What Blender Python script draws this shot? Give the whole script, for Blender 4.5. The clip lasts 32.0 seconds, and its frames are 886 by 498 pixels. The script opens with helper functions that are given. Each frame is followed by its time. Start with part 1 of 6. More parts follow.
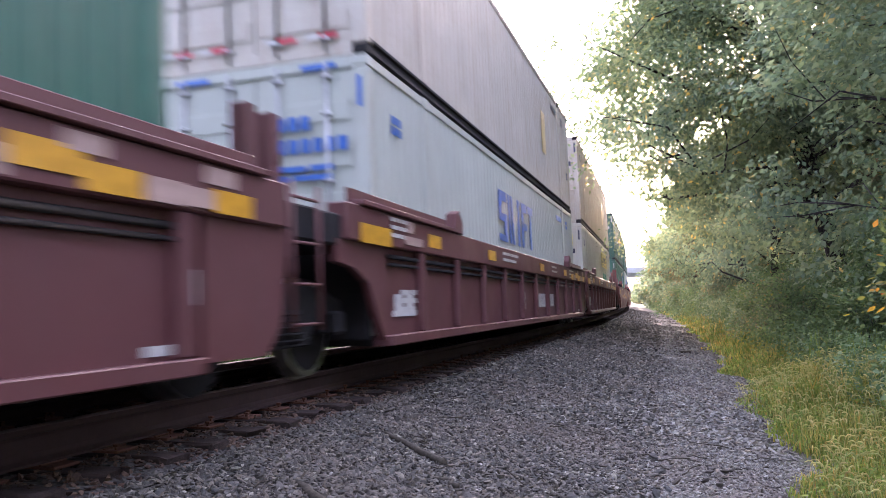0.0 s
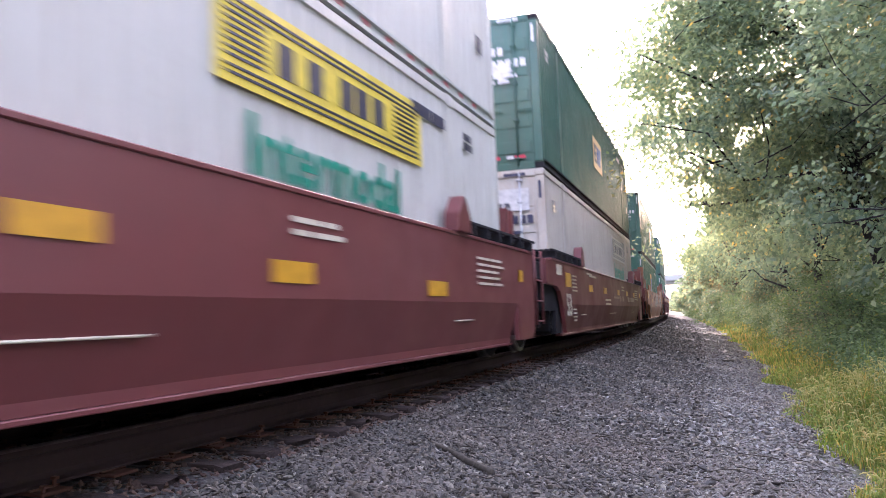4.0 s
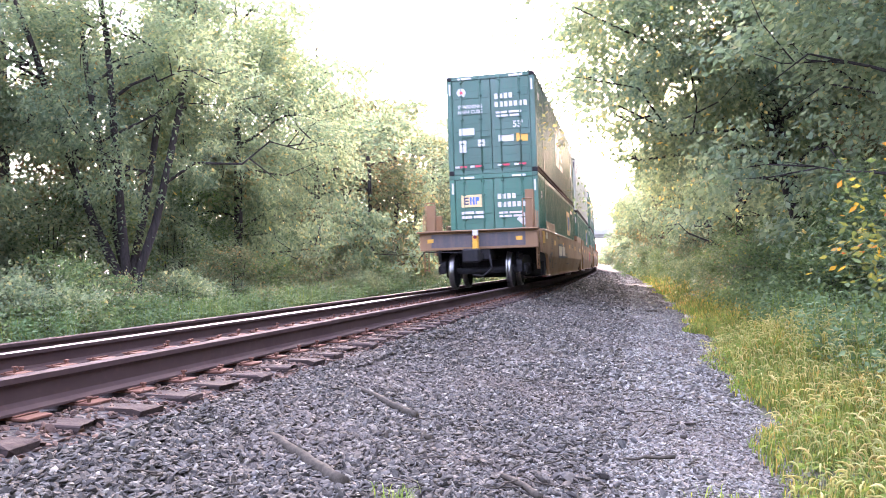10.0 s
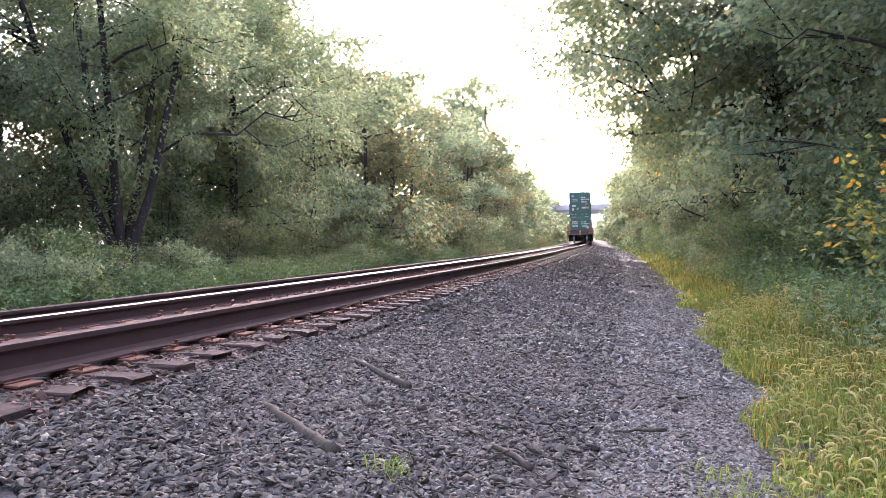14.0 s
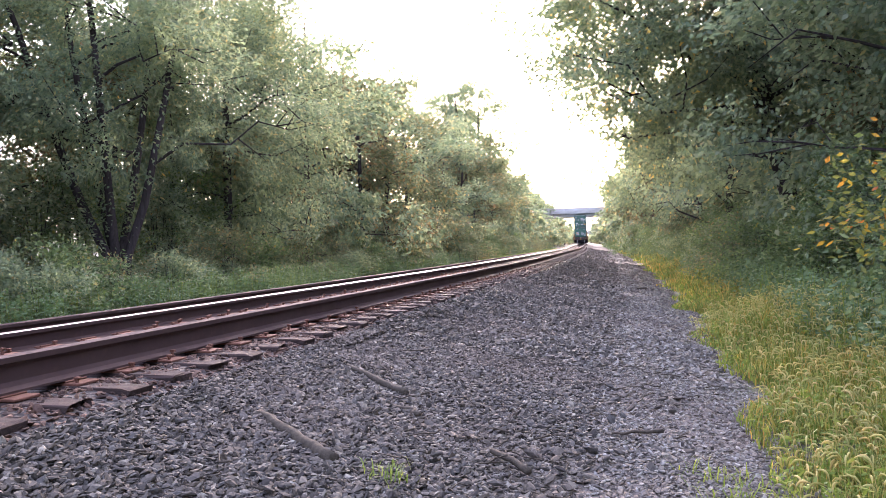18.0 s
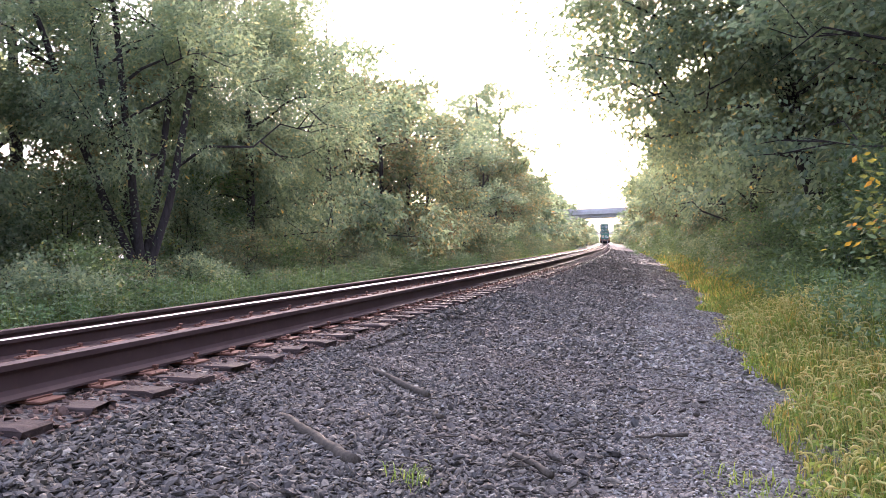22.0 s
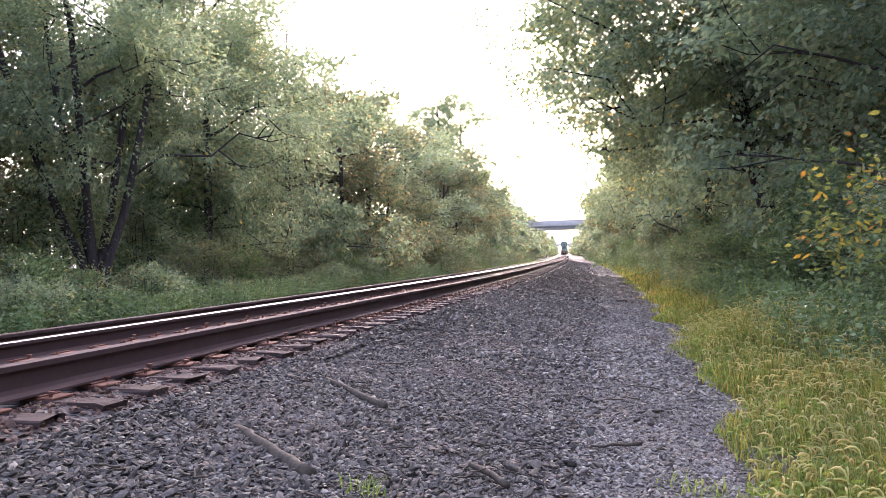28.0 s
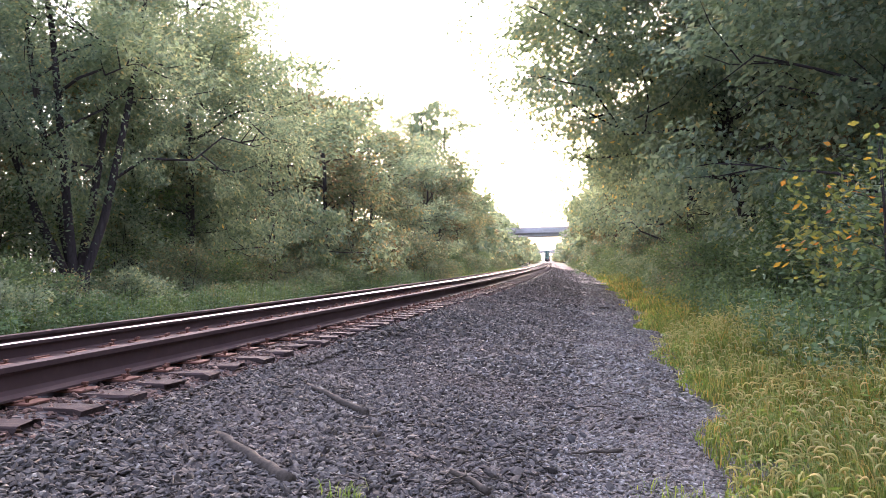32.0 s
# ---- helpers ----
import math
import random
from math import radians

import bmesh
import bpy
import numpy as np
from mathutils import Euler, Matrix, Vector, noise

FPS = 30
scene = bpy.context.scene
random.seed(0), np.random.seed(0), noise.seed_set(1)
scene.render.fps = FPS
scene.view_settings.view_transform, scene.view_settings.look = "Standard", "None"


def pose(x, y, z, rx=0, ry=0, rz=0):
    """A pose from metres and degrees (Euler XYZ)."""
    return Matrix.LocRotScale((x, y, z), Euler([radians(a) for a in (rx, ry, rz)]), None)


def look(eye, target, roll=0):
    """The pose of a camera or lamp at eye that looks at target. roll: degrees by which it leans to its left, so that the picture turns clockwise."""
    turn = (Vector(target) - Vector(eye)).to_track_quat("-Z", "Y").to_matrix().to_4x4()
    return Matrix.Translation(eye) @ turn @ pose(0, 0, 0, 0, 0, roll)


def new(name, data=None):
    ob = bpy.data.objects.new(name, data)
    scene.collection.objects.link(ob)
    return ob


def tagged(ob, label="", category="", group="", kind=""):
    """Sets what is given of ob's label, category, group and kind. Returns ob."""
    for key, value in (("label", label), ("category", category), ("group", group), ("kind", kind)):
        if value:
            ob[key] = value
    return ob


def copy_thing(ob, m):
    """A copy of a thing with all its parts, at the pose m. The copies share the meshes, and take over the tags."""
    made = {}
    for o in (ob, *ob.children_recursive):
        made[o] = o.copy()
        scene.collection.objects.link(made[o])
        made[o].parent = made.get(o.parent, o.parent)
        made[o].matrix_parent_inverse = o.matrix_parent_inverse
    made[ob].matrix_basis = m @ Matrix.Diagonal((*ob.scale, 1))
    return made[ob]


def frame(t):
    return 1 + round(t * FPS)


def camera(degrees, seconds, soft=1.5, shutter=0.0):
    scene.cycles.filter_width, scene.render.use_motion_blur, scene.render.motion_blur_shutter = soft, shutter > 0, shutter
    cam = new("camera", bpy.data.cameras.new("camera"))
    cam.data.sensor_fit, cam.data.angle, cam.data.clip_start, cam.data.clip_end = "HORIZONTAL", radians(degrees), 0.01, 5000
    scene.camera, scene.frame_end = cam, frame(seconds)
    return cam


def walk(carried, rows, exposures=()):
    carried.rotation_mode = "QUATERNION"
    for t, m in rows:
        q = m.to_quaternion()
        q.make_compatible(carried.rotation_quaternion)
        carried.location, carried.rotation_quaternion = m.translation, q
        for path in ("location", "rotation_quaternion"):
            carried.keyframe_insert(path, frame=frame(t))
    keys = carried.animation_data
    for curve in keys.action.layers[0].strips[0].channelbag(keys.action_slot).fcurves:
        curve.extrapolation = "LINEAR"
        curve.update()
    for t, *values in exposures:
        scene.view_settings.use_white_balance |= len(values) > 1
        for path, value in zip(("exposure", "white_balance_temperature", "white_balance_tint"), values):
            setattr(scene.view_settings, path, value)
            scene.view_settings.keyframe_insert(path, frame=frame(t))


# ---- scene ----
cam = camera(57.86, 32.0, soft=0.55, shutter=0.3)


def aim(x, y, z, yaw, pitch, roll):
    """A camera pose from a place and degrees to the left of +y, up, and lean."""
    a, b = radians(yaw), radians(pitch)
    way = Vector((-math.sin(a) * math.cos(b), math.cos(a) * math.cos(b), math.sin(b)))
    eye = Vector((x, y, z))
    return look(eye, eye + way, roll)


PATH = [
    (0, -0.005, 0.013, 0.639, 17.61, 4.11, -1.55),
    (0.5, -0.019, 0.013, 0.643, 17.72, 3.80, -1.04),
    (1, -0.053, -0.002, 0.629, 17.65, 4.07, -0.87),
    (1.5, -0.059, -0.015, 0.635, 17.60, 3.81, -0.57),
    (2, -0.062, -0.021, 0.630, 17.55, 3.64, -0.33),
    (2.5, -0.061, -0.019, 0.643, 18.06, 3.51, -0.58),
    (3, -0.076, -0.024, 0.653, 19.02, 3.98, -1.00),
    (3.5, -0.077, -0.028, 0.647, 19.55, 4.53, -1.58),
    (4, -0.079, -0.042, 0.653, 20.11, 4.77, -1.65),
    (4.5, -0.068, -0.042, 0.652, 20.48, 4.94, -1.65),
    (6.5, -0.058, -0.035, 0.653, 20.64, 5.02, -1.92),
    (7, -0.050, -0.045, 0.661, 20.47, 4.98, -2.02),
    (7.5, -0.047, -0.036, 0.652, 20.19, 5.17, -2.37),
    (8, -0.044, -0.014, 0.649, 19.56, 5.13, -2.74),
    (8.5, -0.050, 0.000, 0.633, 17.73, 2.82, -2.22),
    (9, -0.043, -0.014, 0.629, 16.60, 2.33, -1.68),
    (9.5, -0.026, -0.026, 0.612, 15.70, 2.03, -1.46),
    (10, -0.027, -0.019, 0.604, 15.48, 1.22, -1.26),
    (10.5, -0.020, 0.009, 0.598, 15.41, 0.09, -0.95),
    (11, -0.012, 0.001, 0.592, 15.36, -0.24, -0.69),
    (11.5, -0.012, -0.002, 0.587, 15.46, -1.27, -0.46),
    (12, -0.012, -0.001, 0.591, 15.41, -1.80, -0.45),
    (12.5, -0.021, 0.007, 0.593, 15.70, -1.17, -0.60),
    (13, -0.029, 0.009, 0.588, 15.73, -0.92, -0.55),
    (13.5, -0.023, 0.007, 0.589, 15.62, -0.78, -0.61),
    (14, -0.023, 0.009, 0.586, 15.21, -0.64, -0.70),
    (14.5, -0.020, 0.015, 0.586, 14.95, -0.64, -0.86),
    (16.5, -0.017, 0.016, 0.582, 14.90, -0.54, -1.52),
    (17, -0.016, 0.008, 0.585, 14.88, -0.48, -1.61),
    (17.5, -0.011, 0.001, 0.587, 14.81, -0.39, -1.71),
    (18, -0.011, -0.003, 0.585, 14.89, -0.23, -1.72),
    (18.5, -0.014, 0.001, 0.583, 15.05, -0.39, -1.78),
    (19, -0.017, 0.013, 0.586, 15.34, -0.63, -1.95),
    (19.5, -0.020, 0.015, 0.585, 15.81, -0.77, -2.13),
    (20, -0.021, 0.017, 0.588, 16.20, -0.77, -2.28),
    (20.5, -0.018, 0.013, 0.591, 16.58, -0.58, -2.31),
    (21, -0.019, 0.001, 0.592, 16.89, -0.37, -2.24),
    (21.5, -0.019, 0.008, 0.596, 16.64, -0.17, -1.99),
    (22, -0.013, 0.013, 0.594, 16.43, -0.11, -1.89),
    (22.5, -0.000, 0.010, 0.598, 16.14, 0.07, -1.73),
    (23, 0.006, 0.014, 0.601, 15.63, 0.16, -1.72),
    (23.5, 0.011, 0.018, 0.597, 15.26, 0.15, -1.92),
    (24, 0.008, 0.022, 0.598, 14.82, 0.30, -1.97),
    (24.5, 0.006, 0.027, 0.595, 14.45, 0.23, -2.01),
    (25, 0.004, 0.022, 0.595, 14.19, 0.22, -1.91),
    (25.5, 0.002, 0.018, 0.594, 13.93, 0.09, -1.73),
    (27.5, 0.005, 0.008, 0.590, 13.47, 0.42, -1.61),
    (28, 0.009, 0.002, 0.590, 13.58, 0.60, -1.68),
    (28.5, 0.001, -0.001, 0.588, 13.58, 0.79, -1.60),
    (29, 0.010, -0.005, 0.588, 13.57, 0.78, -1.69),
    (29.5, 0.001, -0.006, 0.587, 13.49, 1.00, -1.67),
    (30, 0.000, -0.000, 0.588, 13.38, 1.02, -1.47),
    (30.5, 0.002, 0.001, 0.589, 13.06, 1.00, -1.40),
    (31, 0.010, -0.000, 0.590, 12.83, 0.95, -1.31),
    (31.5, 0.010, 0.003, 0.595, 12.62, 1.00, -1.22),
    (32, 0.015, 0.005, 0.590, 12.38, 1.01, -1.32),
]
walk(cam, [(row[0], aim(*row[1:])) for row in PATH], exposures=[(s, e, 5850, 33) for s, e in ((0.0, 3.25), (0.5, 3.5), (1.0, 3.85), (2.0, 3.7), (3.0, 3.7), (4.0, 3.45), (6.5, 3.45), (8.0, 3.5), (9.0, 3.8), (9.5, 3.85), (10.0, 3.85), (11.0, 3.35), (13.0, 2.95), (32.0, 2.75))])

# ---- light: hazy low sun ahead, bright thin overcast ----
SUN_AZ, SUN_EL = -7.0, 17.0
world = bpy.data.worlds.new("sky")
scene.world = world
world.use_nodes = True
wn = world.node_tree
sky = wn.nodes.new("ShaderNodeTexSky")
sky.sky_type = "NISHITA"
sky.sun_disc = False
sky.sun_elevation = radians(SUN_EL)
sky.sun_rotation = radians(SUN_AZ)
sky.air_density, sky.dust_density, sky.ozone_density = 1.0, 6.0, 1.0
bg = wn.nodes["Background"]
bg.inputs["Strength"].default_value = 0.12
wn.links.new(sky.outputs[0], bg.inputs["Color"])
veil = wn.nodes.new("ShaderNodeBackground")  # bright even overcast over the whole sky
veil.inputs["Color"].default_value = (0.9, 0.93, 1.0, 1)
veil.inputs["Strength"].default_value = 0.29
both = wn.nodes.new("ShaderNodeAddShader")
wn.links.new(bg.outputs[0], both.inputs[0])
wn.links.new(veil.outputs[0], both.inputs[1])
wn.links.new(both.outputs[0], wn.nodes["World Output"].inputs["Surface"])
sun = new("sun", bpy.data.lights.new("sun", "SUN"))
sun.data.energy = 0.65
sun.data.angle = radians(14)
sun.data.color = (1.0, 0.9, 0.76)
sd = Vector((math.sin(radians(SUN_AZ)) * math.cos(radians(SUN_EL)), math.cos(radians(SUN_AZ)) * math.cos(radians(SUN_EL)), math.sin(radians(SUN_EL))))
sun.matrix_world = look(sd * 300, (0, 0, 0))


# ---- materials ----
def material(name):
    m = bpy.data.materials.new(name)
    m.use_nodes = True
    return m, m.node_tree, m.node_tree.nodes["Principled BSDF"]


def node(nt, kind, **values):
    n = nt.nodes.new(kind)
    for k, v in values.items():
        n.inputs[k.replace("_", " ")].default_value = v
    return n


def ramp(nt, source, stops):
    r = nt.nodes.new("ShaderNodeValToRGB")
    els = r.color_ramp.elements
    while len(els) < len(stops):
        els.new(0.5)
    for e, (p, c) in zip(els, stops):
        e.position, e.color = p, (*c, 1)
    nt.links.new(source, r.inputs[0])
    return r.outputs[0]


def mixed(nt, a, b, fac, blend="MIX"):
    n = nt.nodes.new("ShaderNodeMix")
    n.data_type, n.blend_type = "RGBA", blend
    for s, v in ((0, fac), (6, a), (7, b)):
        if isinstance(v, bpy.types.NodeSocket):
            nt.links.new(v, n.inputs[s])
        elif s == 0:
            n.inputs[0].default_value = v
        else:
            n.inputs[s].default_value = (*v, 1)
    return n.outputs[2]


def bump(nt, bsdf, height, strength=0.5, distance=0.02):
    b = node(nt, "ShaderNodeBump", Strength=strength, Distance=distance)
    nt.links.new(height, b.inputs["Height"])
    nt.links.new(b.outputs[0], bsdf.inputs["Normal"])


def coords(nt, scale=(1, 1, 1), world_space=False):
    m = node(nt, "ShaderNodeMapping", Scale=scale)
    if world_space:
        g = nt.nodes.new("ShaderNodeNewGeometry")
        nt.links.new(g.outputs["Position"], m.inputs[0])
    else:
        g = nt.nodes.new("ShaderNodeTexCoord")
        nt.links.new(g.outputs["Object"], m.inputs[0])
    return m.outputs[0]


def noise_tex(nt, vec, scale, detail=6.0, rough=0.6):
    n = node(nt, "ShaderNodeTexNoise", Scale=scale, Detail=detail, Roughness=rough)
    nt.links.new(vec, n.inputs["Vector"])
    return n.outputs["Fac"]


def painted(name, base, dirt=(0.09, 0.07, 0.055), amount=0.35, rough=0.45, streak=True, metal=0.0, rust=0.0, flake=0.0):
    """Weathered paint: two scales of grime, rain streaks down the sides, a little orange peel."""
    m, nt, b = material(name)
    v = coords(nt)
    big = noise_tex(nt, v, 0.9, 5)
    fine = noise_tex(nt, v, 14.0, 6)
    col = mixed(nt, base, tuple(c * 0.72 for c in base), big)
    if streak:
        vs = coords(nt, (5.0, 5.0, 0.45))
        st = noise_tex(nt, vs, 1.6, 6, 0.7)
        f = ramp(nt, st, [(0.45, (0, 0, 0)), (0.78, (amount, amount, amount))])
        col = mixed(nt, col, dirt, f)
    f2 = ramp(nt, fine, [(0.5, (0, 0, 0)), (0.85, (amount * 0.7,) * 3)])
    col = mixed(nt, col, dirt, f2)
    if rust:
        patch = noise_tex(nt, v, 1.7, 9, 0.72)
        f3 = ramp(nt, patch, [(0.5 - 0.2 * rust, (0, 0, 0)), (0.62, (rust,) * 3)])
        col = mixed(nt, col, (0.2, 0.075, 0.035), f3)
    if flake:
        worn = noise_tex(nt, coords(nt, (1, 0.7, 1.6)), 1.3, 8, 0.68)
        f4 = ramp(nt, worn, [(0.52, (0, 0, 0)), (0.66, (flake,) * 3)])
        col = mixed(nt, col, (0.36, 0.33, 0.3), f4)
    nt.links.new(col, b.inputs["Base Color"])
    r = ramp(nt, big, [(0.3, (rough - 0.08,) * 3), (0.7, (rough + 0.15,) * 3)])
    nt.links.new(r, b.inputs["Roughness"])
    b.inputs["Metallic"].default_value = metal
    bump(nt, b, fine, 0.15, 0.004)
    return m


def leafy(name, stops, trans=0.62, rough=0.58):
    """Leaves: every leaf takes its own tint; light passes through."""
    m, nt, b = material(name)
    g = nt.nodes.new("ShaderNodeNewGeometry")
    col = ramp(nt, g.outputs["Random Per Island"], stops)
    patch = noise_tex(nt, coords(nt, world_space=True), 0.35, 3)
    f = ramp(nt, patch, [(0.35, (0.75, 0.8, 0.8)), (0.7, (1.2, 1.15, 0.95))])
    col = mixed(nt, col, f, 1.0, "MULTIPLY")
    nt.links.new(col, b.inputs["Base Color"])
    b.inputs["Roughness"].default_value = rough
    b.inputs["Specular IOR Level"].default_value = 0.2
    t = nt.nodes.new("ShaderNodeBsdfTranslucent")
    warm = mixed(nt, col, (1.2, 1.18, 0.95), 1.0, "MULTIPLY")
    nt.links.new(warm, t.inputs["Color"])
    mix = node(nt, "ShaderNodeMixShader", Fac=trans)
    nt.links.new(b.outputs[0], mix.inputs[1])
    nt.links.new(t.outputs[0], mix.inputs[2])
    nt.links.new(mix.outputs[0], nt.nodes["Material Output"].inputs[0])
    return m


def stony(name, stops, island=True, rough=0.85, dust=0.0):
    m, nt, b = material(name)
    v = coords(nt, world_space=True)
    if island:
        g = nt.nodes.new("ShaderNodeNewGeometry")
        o = nt.nodes.new("ShaderNodeObjectInfo")
        add = nt.nodes.new("ShaderNodeMath")
        add.operation = "ADD"
        fr = nt.nodes.new("ShaderNodeMath")
        fr.operation = "FRACT"
        nt.links.new(g.outputs["Random Per Island"], add.inputs[0])
        nt.links.new(o.outputs["Random"], add.inputs[1])
        nt.links.new(add.outputs[0], fr.inputs[0])
        col = ramp(nt, fr.outputs[0], stops)
    else:
        vo = node(nt, "ShaderNodeTexVoronoi", Scale=22.0)
        nt.links.new(v, vo.inputs["Vector"])
        sep = nt.nodes.new("ShaderNodeSeparateColor")
        nt.links.new(vo.outputs["Color"], sep.inputs[0])
        col = ramp(nt, sep.outputs[0], stops)
    fine = noise_tex(nt, v, 60.0, 5)
    col = mixed(nt, col, tuple(c * 0.45 for c in stops[0][1]), ramp(nt, fine, [(0.42, (0, 0, 0)), (0.75, (0.6, 0.6, 0.6))]))
    big = noise_tex(nt, v, 0.5, 4)
    col = mixed(nt, col, (0.17, 0.13, 0.105), ramp(nt, big, [(0.45, (dust,) * 3), (0.72, (dust + 0.3,) * 3)]))
    nt.links.new(col, b.inputs["Base Color"])
    b.inputs["Roughness"].default_value = rough
    b.inputs["Specular IOR Level"].default_value = 0.15
    if island:
        bump(nt, b, fine, 0.4, 0.004)
    else:
        bump(nt, b, vo.outputs["Distance"], 1.0, 0.04)
    return m


def earthy(name, a, b2, c, scale=0.6):
    m, nt, b = material(name)
    v = coords(nt, world_space=True)
    n1, n2 = noise_tex(nt, v, scale, 8), noise_tex(nt, v, 25.0, 6)
    col = mixed(nt, mixed(nt, a, b2, ramp(nt, n1, [(0.38, (0, 0, 0)), (0.62, (1, 1, 1))])), c, ramp(nt, n2, [(0.45, (0, 0, 0)), (0.7, (0.8, 0.8, 0.8))]))
    nt.links.new(col, b.inputs["Base Color"])
    b.inputs["Roughness"].default_value = 0.95
    bump(nt, b, n2, 0.8, 0.05)
    return m


def woody(name, a, b2, stretch=(18, 18, 2.2), depth=0.015):
    m, nt, b = material(name)
    v = coords(nt, stretch)
    n1 = noise_tex(nt, v, 1.0, 9, 0.7)
    col = ramp(nt, n1, [(0.3, a), (0.7, b2)])
    nt.links.new(col, b.inputs["Base Color"])
    b.inputs["Roughness"].default_value = 0.9
    b.inputs["Specular IOR Level"].default_value = 0.15
    bump(nt, b, n1, 0.8, depth)
    return m


def plain(name, base, rough=0.5, metal=0.0, glow=0.0, grain=0.12):
    m, nt, b = material(name)
    v = coords(nt)
    n1 = noise_tex(nt, v, 9.0, 6)
    col = mixed(nt, base, tuple(c * (1 - 3 * grain) for c in base), ramp(nt, n1, [(0.4, (0, 0, 0)), (0.75, (1, 1, 1))]))
    nt.links.new(col, b.inputs["Base Color"])
    b.inputs["Roughness"].default_value, b.inputs["Metallic"].default_value = rough, metal
    if glow:
        b.inputs["Emission Color"].default_value, b.inputs["Emission Strength"].default_value = (*base, 1), glow
    return m


GREEN = painted("green container paint", (0.032, 0.135, 0.086), amount=0.3, rough=0.42)
GREEN2 = painted("dark green container paint", (0.031, 0.106, 0.072), amount=0.35, rough=0.42)
WHITE = painted("white container paint", (0.57, 0.55, 0.475), (0.3, 0.25, 0.2), 0.35, 0.45)
CREAM = painted("aged cream container paint", (0.496, 0.448, 0.376), (0.3, 0.2, 0.13), 0.5, 0.5)
GREY_WHITE = painted("pale grey container paint", (0.44, 0.46, 0.4), (0.3, 0.25, 0.2), 0.3, 0.45)
TAN = painted("tan well car paint", (0.235, 0.128, 0.056), (0.13, 0.075, 0.045), 0.35, 0.6)
RUSTY_TAN = painted("rusted tan well car paint", (0.28, 0.135, 0.07), (0.12, 0.065, 0.045), 0.6, 0.65, rust=0.9, flake=0.55)
OXIDE = painted("oxide red well car paint", (0.162, 0.0364, 0.034), (0.1, 0.05, 0.045), 0.3, 0.5)
BROWN = painted("brown red well car paint", (0.122, 0.037, 0.037), (0.09, 0.05, 0.045), 0.4, 0.55)
UNDER = painted("greasy black steel", (0.02, 0.019, 0.021), (0.05, 0.04, 0.036), 0.4, 0.8)
DARK = painted("dark blue plate", (0.03, 0.035, 0.06), (0.1, 0.08, 0.07), 0.2, 0.5)
YELLOW = plain("yellow reflective sheet", (0.62, 0.31, 0.018), 0.4)
LOGO_YELLOW = plain("yellow decal", (0.72, 0.55, 0.06), 0.4)
LOGO_SAND = plain("sand decal", (0.62, 0.45, 0.2), 0.4)
LOGO_OCHRE = plain("ochre decal", (0.55, 0.3, 0.05), 0.5)
LOGO_BLUE = plain("blue decal", (0.035, 0.12, 0.42), 0.4)
LOGO_NAVY = plain("navy decal", (0.03, 0.03, 0.06), 0.4)
LOGO_RED = plain("red decal", (0.5, 0.03, 0.06), 0.4)
LOGO_GREEN = plain("green lettering", (0.0, 0.24, 0.15), 0.4)
STENCIL = plain("white stencil paint", (0.52, 0.5, 0.47), 0.6)
CREAM_STENCIL = plain("cream stencil paint", (0.6, 0.53, 0.4), 0.6)
BLACK_STENCIL = plain("dark stencil paint", (0.05, 0.045, 0.05), 0.6)
GALV = plain("galvanised steel", (0.42, 0.42, 0.42), 0.4, 0.9)
WASH_PALE = plain("faded pale spray paint", (0.34, 0.3, 0.26), 0.7, grain=0.2)
WASH_WARM = plain("faded warm spray paint", (0.27, 0.17, 0.115), 0.7, grain=0.2)
WASH_TEAL = plain("faded blue-green spray paint", (0.2, 0.25, 0.23), 0.7, grain=0.2)
FADED = plain("faded scuffed paint", (0.4, 0.27, 0.23), 0.6)
STEEL = plain("polished wheel steel", (0.36, 0.35, 0.34), 0.36, 1.0)
RAIL_TOP = plain("polished rail head steel", (0.3, 0.295, 0.29), 0.32, 1.0)
DULL_TOP = plain("dull brown rail head", (0.12, 0.085, 0.078), 0.9)
RED_LAMP = plain("dark red lamp glass", (0.16, 0.01, 0.01), 0.2)
RUST = painted("rusted rail steel", (0.058, 0.036, 0.033), (0.095, 0.05, 0.04), 0.55, 0.8, streak=False)
PLATE_RUST = painted("rusted plate steel", (0.135, 0.062, 0.042), (0.18, 0.095, 0.065), 0.5, 0.85, streak=False)
for worn in (RUST, PLATE_RUST, DULL_TOP, UNDER):
    worn.node_tree.nodes["Principled BSDF"].inputs["Specular IOR Level"].default_value = 0.2
CONCRETE = earthy("weathered concrete", (0.47, 0.45, 0.42), (0.4, 0.38, 0.35), (0.34, 0.32, 0.29))
TIE = woody("creosoted sleeper wood", (0.018, 0.014, 0.014), (0.062, 0.043, 0.037), (2.2, 18, 18))
BARK = woody("bark", (0.02, 0.016, 0.016), (0.062, 0.052, 0.05))
SILL = painted("dark smeared sill paint", (0.075, 0.065, 0.07), (0.2, 0.12, 0.08), 0.5, 0.6)
STICK = woody("dry bleached branch wood", (0.026, 0.024, 0.018), (0.085, 0.07, 0.054), (30, 30, 30), 0.004)
BALLAST_STOPS = [(0.0, (0.0396, 0.0363, 0.0331)), (0.25, (0.0748, 0.0671, 0.0565)), (0.45, (0.0725, 0.0704, 0.0662)), (0.62, (0.11, 0.0924, 0.0702)), (0.8, (0.101, 0.0968, 0.0877)), (0.94, (0.16, 0.141, 0.112)), (1.0, (0.252, 0.237, 0.195))]
STONE = stony("crushed grey ballast", BALLAST_STOPS, True, 0.9)
